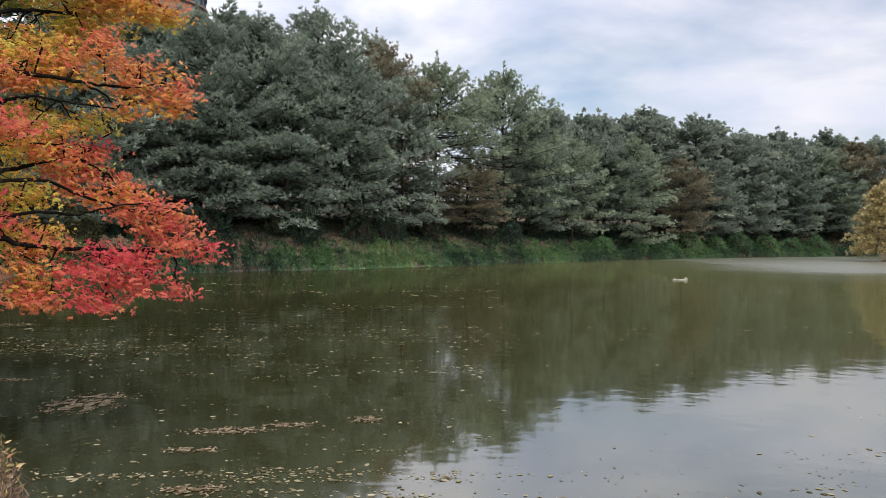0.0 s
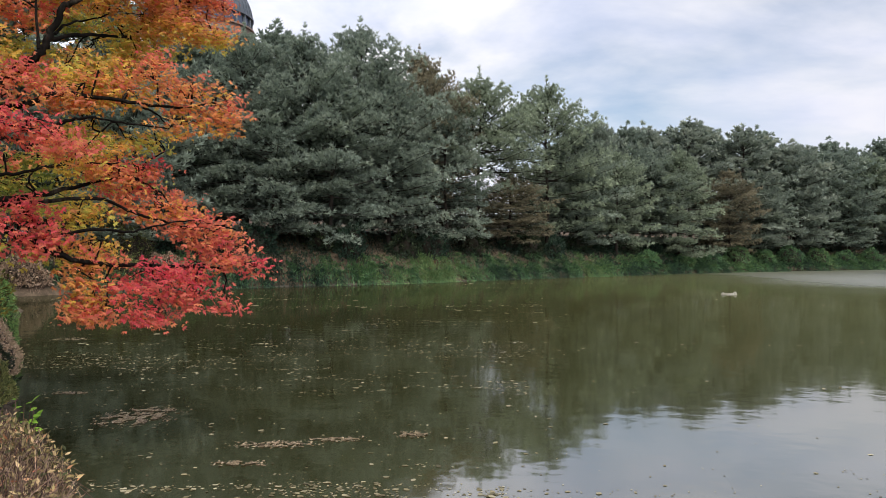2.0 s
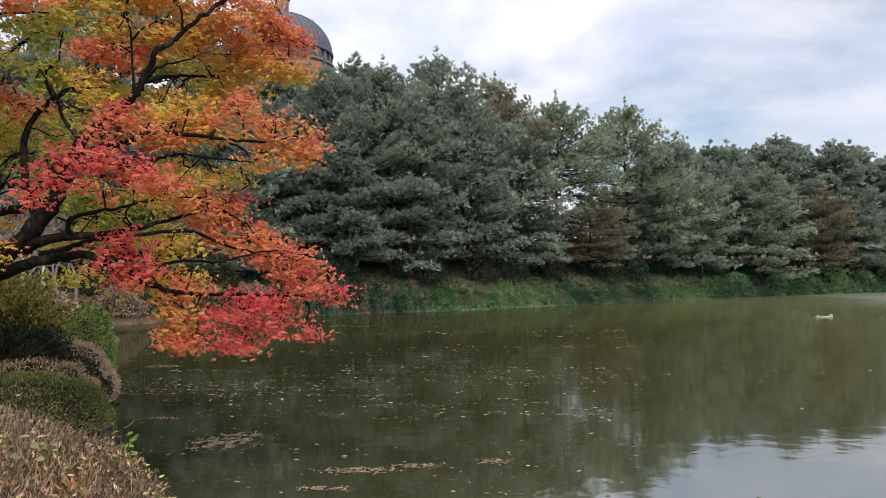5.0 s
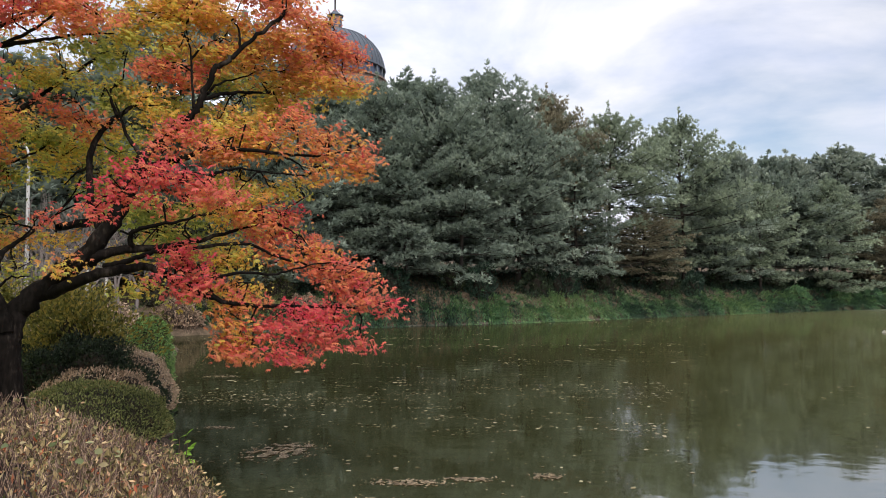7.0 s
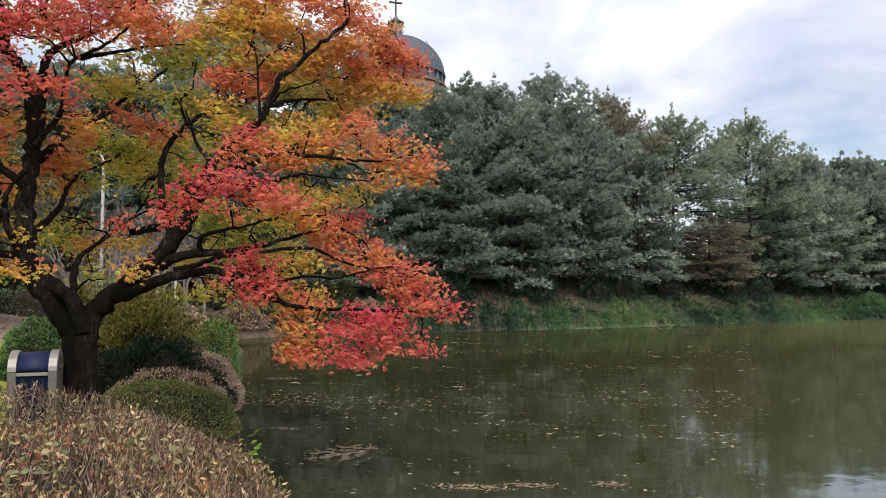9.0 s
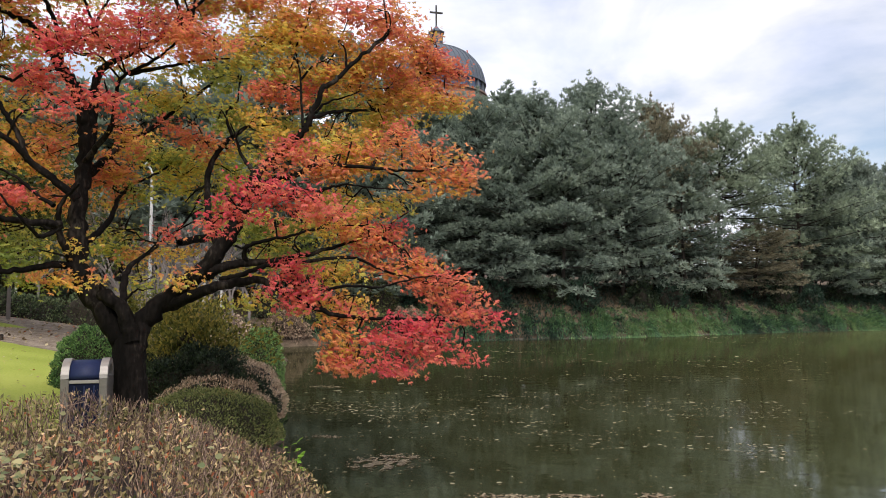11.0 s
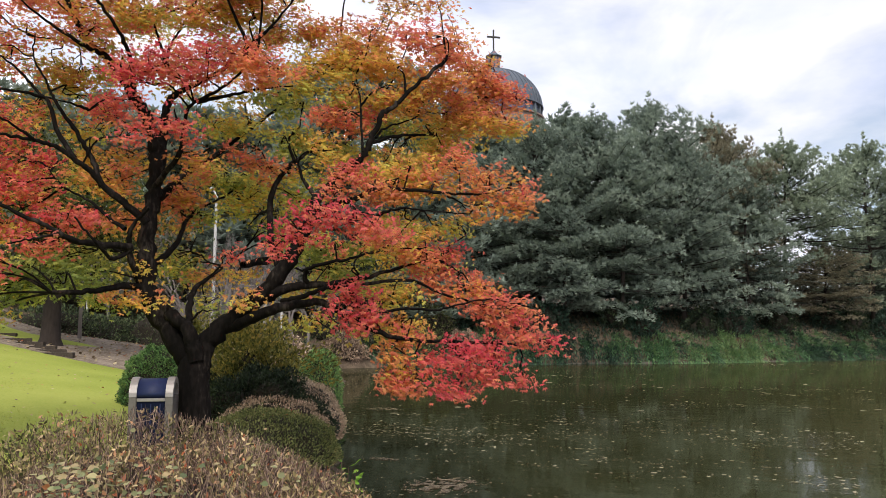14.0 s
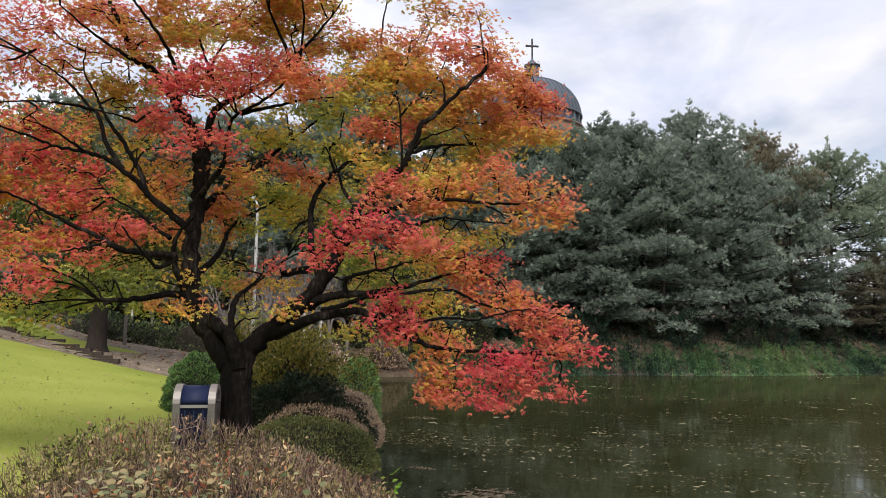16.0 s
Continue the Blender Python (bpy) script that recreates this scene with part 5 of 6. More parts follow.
spray(-0.44, 6.1, 0.8, 0.39, 0.25, 0.51, 1.15, 0.14)
spray(-0.81, 5.89, 0.4, 0.31, 0.21, 0.49, 1.15, 0.14)
spray(-1.28, 6.02, 0.85, 0.32, 0.22, 0.51, 1.15, 0.14)
spray(-1.81, 6.19, 1.25, 0.41, 0.27, 0.62, 1.35)
spray(-2.23, 5.69, 1.05, 0.48, 0.29, 0.58, 0.7, 0.16)
spray(-2.69, 5.93, 1.05, 0.44, 0.33, 0.8, 0.6, 0.12)
spray(-2.59, 5.23, 0.85, 0.43, 0.32, 0.74, 0.55, 0.14)
spray(-2.14, 5.24, 0.75, 0.36, 0.21, 0.62, 0.8, 0.2)
spray(-2.27, 4.4, 0.25, 0.51, 0.27, 0.7, 0.9, 0.24)
spray(-2.36, 4.01, 0.25, 0.47, 0.27, 0.82, 0.9, 0.16)
spray(-1.92, 4, 0.35, 0.41, 0.23, 0.78, 0.9, 0.2)
spray(-1.87, 4.67, 0.85, 0.40, 0.20, 0.5, 0.8, 0.24)
spray(-1.69, 5.24, 1.05, 0.40, 0.25, 0.4, 0.9, 0.14)
spray(-1.41, 5.24, 0.95, 0.33, 0.20, 0.44, 0.9, 0.12)
spray(-1.11, 5.41, 1.15, 0.30, 0.19, 0.38)
spray(-1.44, 4.94, 1.05, 0.37, 0.16, 0.38, 0.8, 0.15)
spray(-0.92, 4.7, 0.2, 0.20, 0.17, 0.86)
spray(-1.08, 4.65, 0.55, 0.24, 0.11, 0.84)
spray(-1.55, 5.55, 0.65, 0.24, 0.11, 0.7)
spray(-0.83, 4.2, 0.9, 0.25, 0.17, 0.56)
spray(-0.9, 3.92, 0.8, 0.20, 0.13, 0.62)
spray(-0.16, 4.06, 0.9, 0.22, 0.12, 0.62)
spray(-0.25, 3.72, 0.8, 0.21, 0.13, 0.66)
spray(-0.11, 4.09, 0.2, 0.24, 0.12, 0.62)
spray(-1.64, 3.92, 0.85, 0.40, 0.19, 0.36, 0.9, 0.2)
spray(-1.29, 4.18, 0.95, 0.29, 0.17, 0.42)
spray(-1.57, 3.6, 0.15, 0.40, 0.16, 0.8, 0.9, 0.14)
spray(-2, 3.62, 0.05, 0.40, 0.17, 0.78, 0.9, 0.16)
spray(-1.36, 3.31, 0.05, 0.33, 0.12, 0.84)
spray(-1.14, 3.27, 0.15, 0.23, 0.15, 0.74)
spray(-0.96, 3.42, 0.95, 0.26, 0.16, 0.62)
spray(-0.68, 3.33, 0.6, 0.14, 0.13, 0.6)
spray(-2.28, 3.25, 0.15, 0.37, 0.21, 0.66, 0.9, 0.26)
spray(-1.95, 3.26, 0.15, 0.30, 0.16, 0.72, 0.9, 0.2)
spray(-1.51, 2.98, -0.6, 0.24, 0.11, 0.82)
spray(-2.05, 2.65, -0.6, 0.24, 0.13, 0.82)
spray(-2.2, 2.9, -0.3, 0.29, 0.14, 0.6, 0.9, 0.24)
spray(-1.82, 2.84, 0.2, 0.40, 0.17, 0.10)
spray(-1.39, 2.94, 0.4, 0.38, 0.16, 0.08)
spray(-1.51, 2.68, 0.5, 0.42, 0.15, 0.06)
spray(-2.01, 2.54, 0.4, 0.38, 0.14, 0.08)
spray(-1.14, 2.75, 0.4, 0.34, 0.18, 0.12)
spray(-0.96, 2.5, 0.5, 0.28, 0.10, 0.14)
spray(-0.58, 2.82, 0.2, 0.17, 0.12, 0.42)
spray(-0.47, 2.46, 0, 0.17, 0.09, 0.5)
spray(-0.74, 2.46, 0.1, 0.17, 0.09, 0.5)
spray(0.62, 2.47, -0.3, 0.23, 0.08, 0.52)
spray(0.35, 3.03, 0.4, 0.12, 0.07, 0.88)
spray(0.28, 4.11, 1.2, 0.37, 0.16, 0.24)
spray(0.01, 3.5, 0.9, 0.19, 0.13, 0.12)
spray(0.58, 3.85, 1.3, 0.34, 0.20, 0.3, 0.8)
spray(0.18, 2.81, 1.1, 0.30, 0.15, 0.5, 0.55)
spray(0.5, 2.85, 1.1, 0.27, 0.15, 0.44, 0.6)
spray(0.12, 2.48, 0.9, 0.19, 0.13, 0.2, 0.6)
spray(0.74, 4.1, 0.6, 0.32, 0.14, 0.66)
spray(0.52, 4.27, 0.5, 0.28, 0.11, 0.72)
spray(0.97, 4.51, 0.9, 0.29, 0.16, 0.24)
spray(1.24, 4.08, 0.7, 0.28, 0.16, 0.26)
spray(1.18, 4.6, 0.9, 0.33, 0.19, 0.22)
spray(0.64, 4.02, 1.2, 0.30, 0.15, 0.26)
spray(1.21, 3.78, 0.9, 0.33, 0.16, 0.24)
spray(1.62, 4.57, 0.8, 0.29, 0.14, 0.3)
spray(0.62, 4.82, 1.2, 0.45, 0.16, 0.36)
spray(0.11, 4.78, 1.2, 0.37, 0.15, 0.32)
spray(0.9, 5.24, 1.2, 0.34, 0.15, 0.2)
spray(1.18, 5.05, 1, 0.33, 0.15, 0.2)
spray(0.31, 5.21, 1.3, 0.30, 0.12, 0.36, 0.7)
spray(1.42, 3.1, 0.3, 0.31, 0.15, 0.12)
spray(1.17, 3.04, 0.5, 0.28, 0.14, 0.14)
spray(1.76, 2.89, 0.2, 0.34, 0.15, 0.14)
spray(1.48, 2.75, 0.2, 0.27, 0.11, 0.2)
spray(1.94, 3.17, 0.1, 0.27, 0.15, 0.18)
spray(1.51, 3.06, -0.4, 0.13, 0.06, 0.78)
spray(1.89, 2.15, -0.5, 0.25, 0.10, 0.36)
spray(1.4, 2.21, 0, 0.26, 0.09, 0.3)
spray(2.22, 4.89, 0.8, 0.36, 0.16, 0.25)
spray(2.69, 4.92, 0.8, 0.32, 0.14, 0.24)
spray(2.98, 4.65, 0.7, 0.35, 0.13, 0.28)
spray(3.19, 4.59, 0.4, 0.32, 0.12, 0.36)
spray(3.59, 5.15, 0.5, 0.31, 0.21, 0.6, 1.5)
spray(3.32, 5.57, 0.3, 0.27, 0.18, 0.62, 1.3)
spray(3.55, 5.67, 0.3, 0.18, 0.12, 0.62)
spray(-1.26, 4.56, 1.05, 0.29, 0.13, 0.4)
spray(-0.39, 5.07, 0.8, 0.29, 0.13, 0.4, 0.7)
spray(2.28, 3.49, -0.2, 0.26, 0.09, 0.32)
spray(2.5, 3.27, -0.4, 0.23, 0.09, 0.46)
spray(-2.21, 2.29, 0.6, 0.28, 0.10, 0.2, 0.6)
spray(-2.42, 2.43, 0.3, 0.27, 0.14, 0.2)
spray(-2.96, 3.95, 0.45, 0.41, 0.35, 0.75)
spray(-2.91, 3.2, 0.45, 0.41, 0.35, 0.7)
spray(1.9, 4.35, 0.9, 0.42, 0.22, 0.3)
spray(2.4, 4.4, 0.8, 0.42, 0.2, 0.34)
spray(2.9, 4.35, 0.5, 0.35, 0.18, 0.4)
spray(2.15, 4.2, 0.4, 0.34, 0.18, 0.5)
spray(-0.15, 3.85, 0.9, 0.3, 0.2, 0.6)
spray(-0.2, 3.5, 1.1, 0.22, 0.12, 0.62)
spray(-1.0, 3.85, 0.5, 0.3, 0.2, 0.58)
spray(-0.55, 3.6, 0.9, 0.26, 0.14, 0.6)
# the crown goes on above, behind and past the limbs that reach furthest
for u, w, v, tone in ((-0.8, 5.38, 0.9, 0.52), (-0.3, 5.5, 1.0, 0.46), (-1.25, 5.62, 0.6, 0.56), (0.3, 5.62, 0.9, 0.48), (-1.7, 5.9, 0.4, 0.66), (0.75, 5.72, 0.8, 0.5)):
    spray(u, w, v, 0.42, 0.22, tone, 0.9, 0.16)
limb(0.03, 0.008, (0.5, 5.56, 0.4), (0.9, 6.1, 0.5), (1.25, 6.7, 0.6))
limb(0.03, 0.008, (0.5, 5.56, 0.4), (0.25, 6.2, 0.6), (0.05, 6.9, 0.8))
limb(0.025, 0.008, (1.92, 5.5, 0.9), (1.7, 6.1, 0.8), (1.75, 6.7, 0.7))
for k in range(8):
    spray(-0.25 + 1.7 * ((k * 0.618) % 1), 2.9 + 1.55 * ((k * 0.382 + 0.1) % 1), 0.9 + 0.9 * RM.uniform(), 0.34, 0.17, RM.uniform(0.18, 0.36), 0.45, 0.1)
for k in range(26):
    a = k * 2.4
    r = 0.4 + 1.5 * RM.uniform()
    spray(-0.2 + r * 1.35 * math.cos(a), 6.65 + 0.45 * RM.uniform(-1, 1), 0.5 + r * math.sin(a), 0.44, 0.25, RM.uniform(0.4, 0.78), 0.95, 0.12)
spray(1.55, 5.72, 0.5, 0.42, 0.24, 0.5, 1.2, 0.1)
spray(1.95, 5.78, 0.4, 0.34, 0.2, 0.58, 1.1, 0.1)
for k in range(9):
    spray(-3.0 - 0.9 * RM.uniform(), 3.2 + 2.6 * k / 8, RM.uniform(-0.8, 1.2), 0.6, 0.32, RM.uniform(0.45, 0.85))
# back boughs over the pond, added to darken what the near water mirrors
for k in range(7):
    u, v = 1.6 + 2.2 * ((k * 0.618) % 1), 2.6 + 1.6 * ((k * 0.382) % 1)
    if k % 5 == 0:
        limb(0.05, 0.012, (0.5, 2.9, 0.3), (0.5 * u + 0.2, 3.1, 0.5 * v), (u, 3.1, v))
    spray(u, 2.75 + 1.0 * k / 6, v, 0.5, 0.22, RM.uniform(0.15, 0.5), 0.7)
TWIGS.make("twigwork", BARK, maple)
LPs, LDs, LNs, LSs, LTs = [np.concatenate(q) for q in (LP, LD, LN, LS, LT)]
lv, lf = scatter(*MAPLE_LEAF, LPs, LDs, LNs, LSs * 1.0)
mesh_obj("foliage", lv, lf, MAPLE, maple, "pointed red, orange and yellow maple leaves", tone=LTs)


# ---- litter bin ----
def box(bm, x0, x1, y0, y1, z0, z1, bevel=0.0):
    r = bmesh.ops.create_cube(bm, size=1.0, matrix=Matrix.Translation(((x0 + x1) / 2, (y0 + y1) / 2, (z0 + z1) / 2)) @ Matrix.Diagonal((x1 - x0, y1 - y0, z1 - z0, 1)))
    if bevel:
        es = list({e for v in r["verts"] for e in v.link_edges})
        bmesh.ops.bevel(bm, geom=es, offset=bevel, segments=2, affect="EDGES")


def arch(bm, x0, x1, half, z0, r_out, r_in, n=14):
    """A half-round band across y, from x0 to x1."""
    rows = []
    for i in range(n + 1):
        a = math.pi * i / n
        rows.append([bm.verts.new((x, half * math.cos(a) * rr, z0 + 0.185 * math.sin(a) * rr)) for x in (x0, x1) for rr in (r_out, r_in)])
    for p, q in zip(rows, rows[1:]):
        for i, j in ((0, 1), (1, 3), (3, 2), (2, 0)):
            bm.faces.new((p[i], p[j], q[j], q[i]))
    bm.faces.new((rows[0][0], rows[0][2], rows[0][3], rows[0][1]))
    bm.faces.new((rows[-1][0], rows[-1][1], rows[-1][3], rows[-1][2]))
    bmesh.ops.recalc_face_normals(bm, faces=bm.faces)


def litter_bin(x, y, turn):
    g = height(x, y)
    root = thing("litter_bin", (x, y, g), "navy blue litter bin with steel frame and half-round top", "litter bin", turn=turn)
    w, d, h = 0.176, 0.2, 0.885
    bm = bmesh.new()
    box(bm, -w + 0.03, w - 0.03, -d + 0.012, d - 0.012, 0.06, h, 0.008)
    body = part("body", bm, DARKPANEL, root, "dark navy panel body")
    bm = bmesh.new()
    arch(bm, -w + 0.03, w - 0.03, d, h, 0.95, 0.05)
    lid = part("lid", bm, NAVY, root, "half-round navy lid", smooth=True)
    for s in (-1, 1):
        bm = bmesh.new()
        arch(bm, s * w - 0.037, s * w + 0.037, d, h, 1.04, 0.72)
        part("lid_band", bm, STEEL, lid, "steel end band")
        bm = bmesh.new()
        box(bm, s * w - 0.037, s * w + 0.037, -d - 0.006, d + 0.006, 0.0, h, 0.006)
        part("side_frame", bm, SHADED_STEEL, root, "steel side frame with dim reflections painted in")
    for z in (h - 0.03, 0.10):
        bm = bmesh.new()
        box(bm, -w + 0.04, w - 0.04, -d - 0.004, -d + 0.03, z - 0.016, z + 0.016, 0.004)
        part("rail", bm, STEEL, root, "steel cross rail")
    for k in (-1, 0, 1):
        bm = bmesh.new()
        box(bm, k * 0.09 - 0.005, k * 0.09 + 0.005, -d + 0.006, -d + 0.016, 0.14, h - 0.07)
        part("groove_strip", bm, NAVY, body)


litter_bin(-6.03, 5.89, 35)


# ---- leaves and debris on the water ----
def drift():
    rng = np.random.default_rng(61)
    P = []
    # thin scatter, thicker in streaks that lie across the wind
    while len(P) < 10500:
        y = 5 * 12.4 ** rng.uniform(0, 1) ** 1.6
        x = rng.uniform(-0.62 * y - 2, 0.5 * y + 4)
        k = noise.noise((x * 0.10, y * 0.42, 0.5)) + 0.55 * noise.noise((x * 0.6, y * 2.6, 4.0)) + 0.35 * noise.noise((x * 1.5, y * 5.0, 9.0))
        if rng.uniform() < ramp01(k, 0.08, 0.55) * (0.12 + 0.88 * (x < 0.10 * y - 0.4)) + (0.03 if x < 0.12 * y else 0.004):
            P.append((x, y))
    P = np.array(P)
    d, _ = shore_distance(P[:, 0], P[:, 1])
    P = P[d < -0.25]
    n = len(P)
    big = rng.uniform(0, 1, n) < 0.2
    S = np.where(big, rng.uniform(0.045, 0.085, n), rng.uniform(0.016, 0.038, n)) * (0.8 + P[:, 1] / 42)
    S = np.where((rng.uniform(0, 1, n) < 0.07) & (P[:, 1] > 18), S * rng.uniform(2.0, 3.6, n), S)
    v, f = scatter(*CHIP, np.c_[P, np.full(n, 0.005)], rng.normal(0, 1, (n, 3)) * (1, 1, 0.02), np.array([0, 0, 1.0]) + rng.normal(0, 0.05, (n, 3)), S)
    tagged(mesh_obj("floating_leaves", v, f, FLOAT, tone=rng.uniform(0.1, 1, n)), "pale leaves and scum flecks floating on the pond", "floating leaves", kind="stuff")


drift()


def debris_mat(x, y, a, b, n, seed):
    """A thin raft of straw and leaf bits with wispy ends."""
    rng = np.random.default_rng(seed)
    P = []
    while len(P) < 3 * n:
        u, w = rng.normal(0, 0.5, 2)
        k = noise.noise((u * 3 + seed * 7, w * 5, 1.0)) + 0.7 * noise.noise((u * 9 + seed, w * 4, 3.0))
        if u * u + w * w < 2.2 and rng.uniform() < ramp01(k, -0.1, 0.6) * math.exp(-0.8 * (u * u + w * w)):
            P.append((a * u + 0.1 * a * w, b * w, 0.005 + 0.006 * rng.uniform(0, 1)))
    P = np.array(P)
    m = len(P)
    v, f = scatter(*CHIP, P, rng.normal(0, 1, (m, 3)) * (1, 0.35, 0.02), np.array([0, 0, 1.0]) + rng.normal(0, 0.12, (m, 3)), rng.uniform(0.012, 0.045, m))
    ob = mesh_obj("leaf_raft", v, f, STRAW, tone=rng.uniform(0.0, 1.0, m))
    ob.location = (x, y, 0)
    tagged(ob, "brown raft of drifted leaves on the water", "leaf raft", "leaf rafts on the pond", kind="stuff")


debris_mat(-4.47, 9.76, 0.44, 0.55, 1500, 1)
debris_mat(-2.27, 8.33, 0.42, 0.16, 200, 2)
debris_mat(-2.44, 7.54, 0.30, 0.10, 110, 3)
debris_mat(-1.63, 8.59, 0.30, 0.14, 120, 4)
debris_mat(-0.76, 8.88, 0.20, 0.16, 120, 5)
debris_mat(-2.0, 6.31, 0.28, 0.12, 140, 6)
debris_mat(-10.4, 18.9, 0.55, 0.35, 160, 7)
debris_mat(-6.3, 11.4, 0.35, 0.15, 90, 8)


# ---- dome of the church behind the wood ----
def church(x, y):
    root = thing("church", (x, y, height(x, y)), "brick church with a ribbed copper dome, lantern and cross", "church")
    z0 = height(x, y)
    R, base = 9.0, 43.6 - z0

    def ring(bm, prof, n=64):
        rows = [[bm.verts.new((r * math.cos(2 * math.pi * i / n), r * math.sin(2 * math.pi * i / n), z)) for i in range(n)] for r, z in prof]
        for p, q in zip(rows, rows[1:]):
            for i in range(n):
                j = (i + 1) % n
                bm.faces.new((p[i], p[j], q[j], q[i]))
    dome = lambda a: (R * math.cos(a) ** 0.92, base + 7.45 * math.sin(a))
    bm = bmesh.new()
    ring(bm, [dome(a) for a in np.linspace(0, math.pi / 2 - 0.14, 16)])
    shell = part("dome", bm, COPPER, root, "weathered grey-green copper dome", smooth=True)
    for i in range(48):
        t = 2 * math.pi * i / 48
        pts = [((r + 0.04) * math.cos(t), (r + 0.04) * math.sin(t), z + 0.03) for r, z in (dome(a) for a in np.linspace(0, math.pi / 2 - 0.14, 12))]
        v, f = tube(pts, np.full(12, 0.085), 4)
        mesh_obj("seam", v, f, COPPER, shell)
    bm = bmesh.new()
    ring(bm, [(R - 0.25, base - 2.1), (R - 0.25, base + 0.02)])
    band = part("window_band", bm, GLASS, root, "dark blue window band")
    bm = bmesh.new()
    ring(bm, [(R - 0.2, base - 0.1), (R + 0.25, base - 0.1), (R + 0.25, base + 0.25), (R - 0.2, base + 0.25)])
    part("cornice", bm, COPPER, root)
    for i in range(26):
        t = 2 * math.pi * i / 26
        bm = bmesh.new()
        box(bm, -0.16, 0.16, -0.22, 0.22, base - 2.1, base - 0.1)
        bm.transform(Matrix.Rotation(t, 4, "Z") @ Matrix.Translation((R - 0.1, 0, 0)))
        part("mullion", bm, COPPER, band)
    bm = bmesh.new()
    ring(bm, [(R + 0.1, -1.0), (R + 0.1, base - 2.3), (R + 0.45, base - 2.3), (R + 0.45, base - 2.0), (R - 0.3, base - 2.0)])
    part("drum", bm, BRICKS, root, "round brick drum")
    bm = bmesh.new()
    ring(bm, [(1.25, base + 7.0), (1.25, base + 10.3)], 8)
    lantern = part("lantern", bm, BRICKS, root, "octagonal lantern of pale brick")
    bm = bmesh.new()
    ring(bm, [(1.2, base + 10.28), (1.6, base + 10.28), (1.6, base + 10.45), (0.9, base + 10.75), (0.12, base + 11.7)], 8)
    part("lantern_cap", bm, COPPER, lantern, "pointed grey metal cap")
    for i in range(8):
        t = 2 * math.pi * (i + 0.5) / 8
        bm = bmesh.new()
        box(bm, -0.05, 0.05, -0.22, 0.22, base + 8.2, base + 10.1)
        bm.transform(Matrix.Rotation(t, 4, "Z") @ Matrix.Translation((1.18, 0, 0)))
        part("lantern_window", bm, GLASS, lantern)
    bm = bmesh.new()
    box(bm, -0.13, 0.13, -0.13, 0.13, base + 11.4, base + 15.7, 0.02)
    box(bm, -1.25, 1.25, -0.125, 0.125, base + 14.1, base + 14.4, 0.02)
    bm.transform(Matrix.Rotation(radians(35), 4, "Z"))
    part("cross", bm, IRON, root, "dark metal cross")


church(-48.6, 131.0)


# ---- lawn and slope beyond ----
def lawn_details():
    rng = np.random.default_rng(71)
    P = np.c_[rng.uniform(-16, -4.5, 52000), rng.uniform(0.5, 15, 52000)]
    z, lw = land(P[:, 0], P[:, 1])
    k = (lw > 0.6) & (rng.uniform(0, 1, len(P)) < np.clip(1.5 - np.hypot(P[:, 0] + 6, P[:, 1] - 4) / 9, 0.1, 1))
    P, z = P[k], z[k]
    n = len(P)
    v, f = scatter(*fan([(-0.06, 0, 0), (0.06, 0, 0), (0, 1, 0.15)], [[0, 1, 2]]), np.c_[P, z - 0.01], np.array([0, 0, 1.0]) + rng.normal(0, 0.4, (n, 3)), rng.normal(0, 1, (n, 3)), rng.uniform(0.018, 0.045, n))
    tagged(mesh_obj("lawn_grass", v, f, BLADE, tone=rng.uniform(0, 1, n)), "short yellow-green mown grass blades", "grass", kind="stuff")
    P = np.c_[rng.uniform(-22, -4.5, 2600), rng.uniform(0, 18, 2600)]
    z, lw = land(P[:, 0], P[:, 1])
    P, z = P[lw > 0.3], z[lw > 0.3]
    n = len(P)
    v, f = scatter(*CHIP, np.c_[P, z + 0.035], rng.normal(0, 1, (n, 3)) * (1, 1, 0.1), np.array([0, 0, 1.0]) + rng.normal(0, 0.2, (n, 3)), rng.uniform(0.03, 0.075, n))
    tagged(mesh_obj("fallen_leaves", v, f, DRY, tone=rng.uniform(0.2, 1, n)), "scattered fallen leaves on the lawn", "fallen leaves", kind="stuff")


lawn_details()


def slope_litter():
    rng = np.random.default_rng(72)
    P = np.c_[rng.uniform(-36, -12, 9000), rng.uniform(4, 38, 9000)]
    z, lw = land(P[:, 0], P[:, 1])
    d, _ = shore_distance(P[:, 0], P[:, 1])
    k = (lw < 0.4) & (d > 1.0)
    P, z = P[k], z[k]
    n = len(P)
    v, f = scatter(*CHIP, np.c_[P, z + 0.05], rng.normal(0, 1, (n, 3)) * (1, 1, 0.1), np.array([0, 0, 1.0]) + rng.normal(0, 0.3, (n, 3)), rng.uniform(0.06, 0.15, n))
    tagged(mesh_obj("slope_litter", v, f, DRY, tone=rng.uniform(0.25, 0.9, n)), "brown fallen leaves on the slope beyond the lawn", "leaf litter", kind="stuff")


slope_litter()


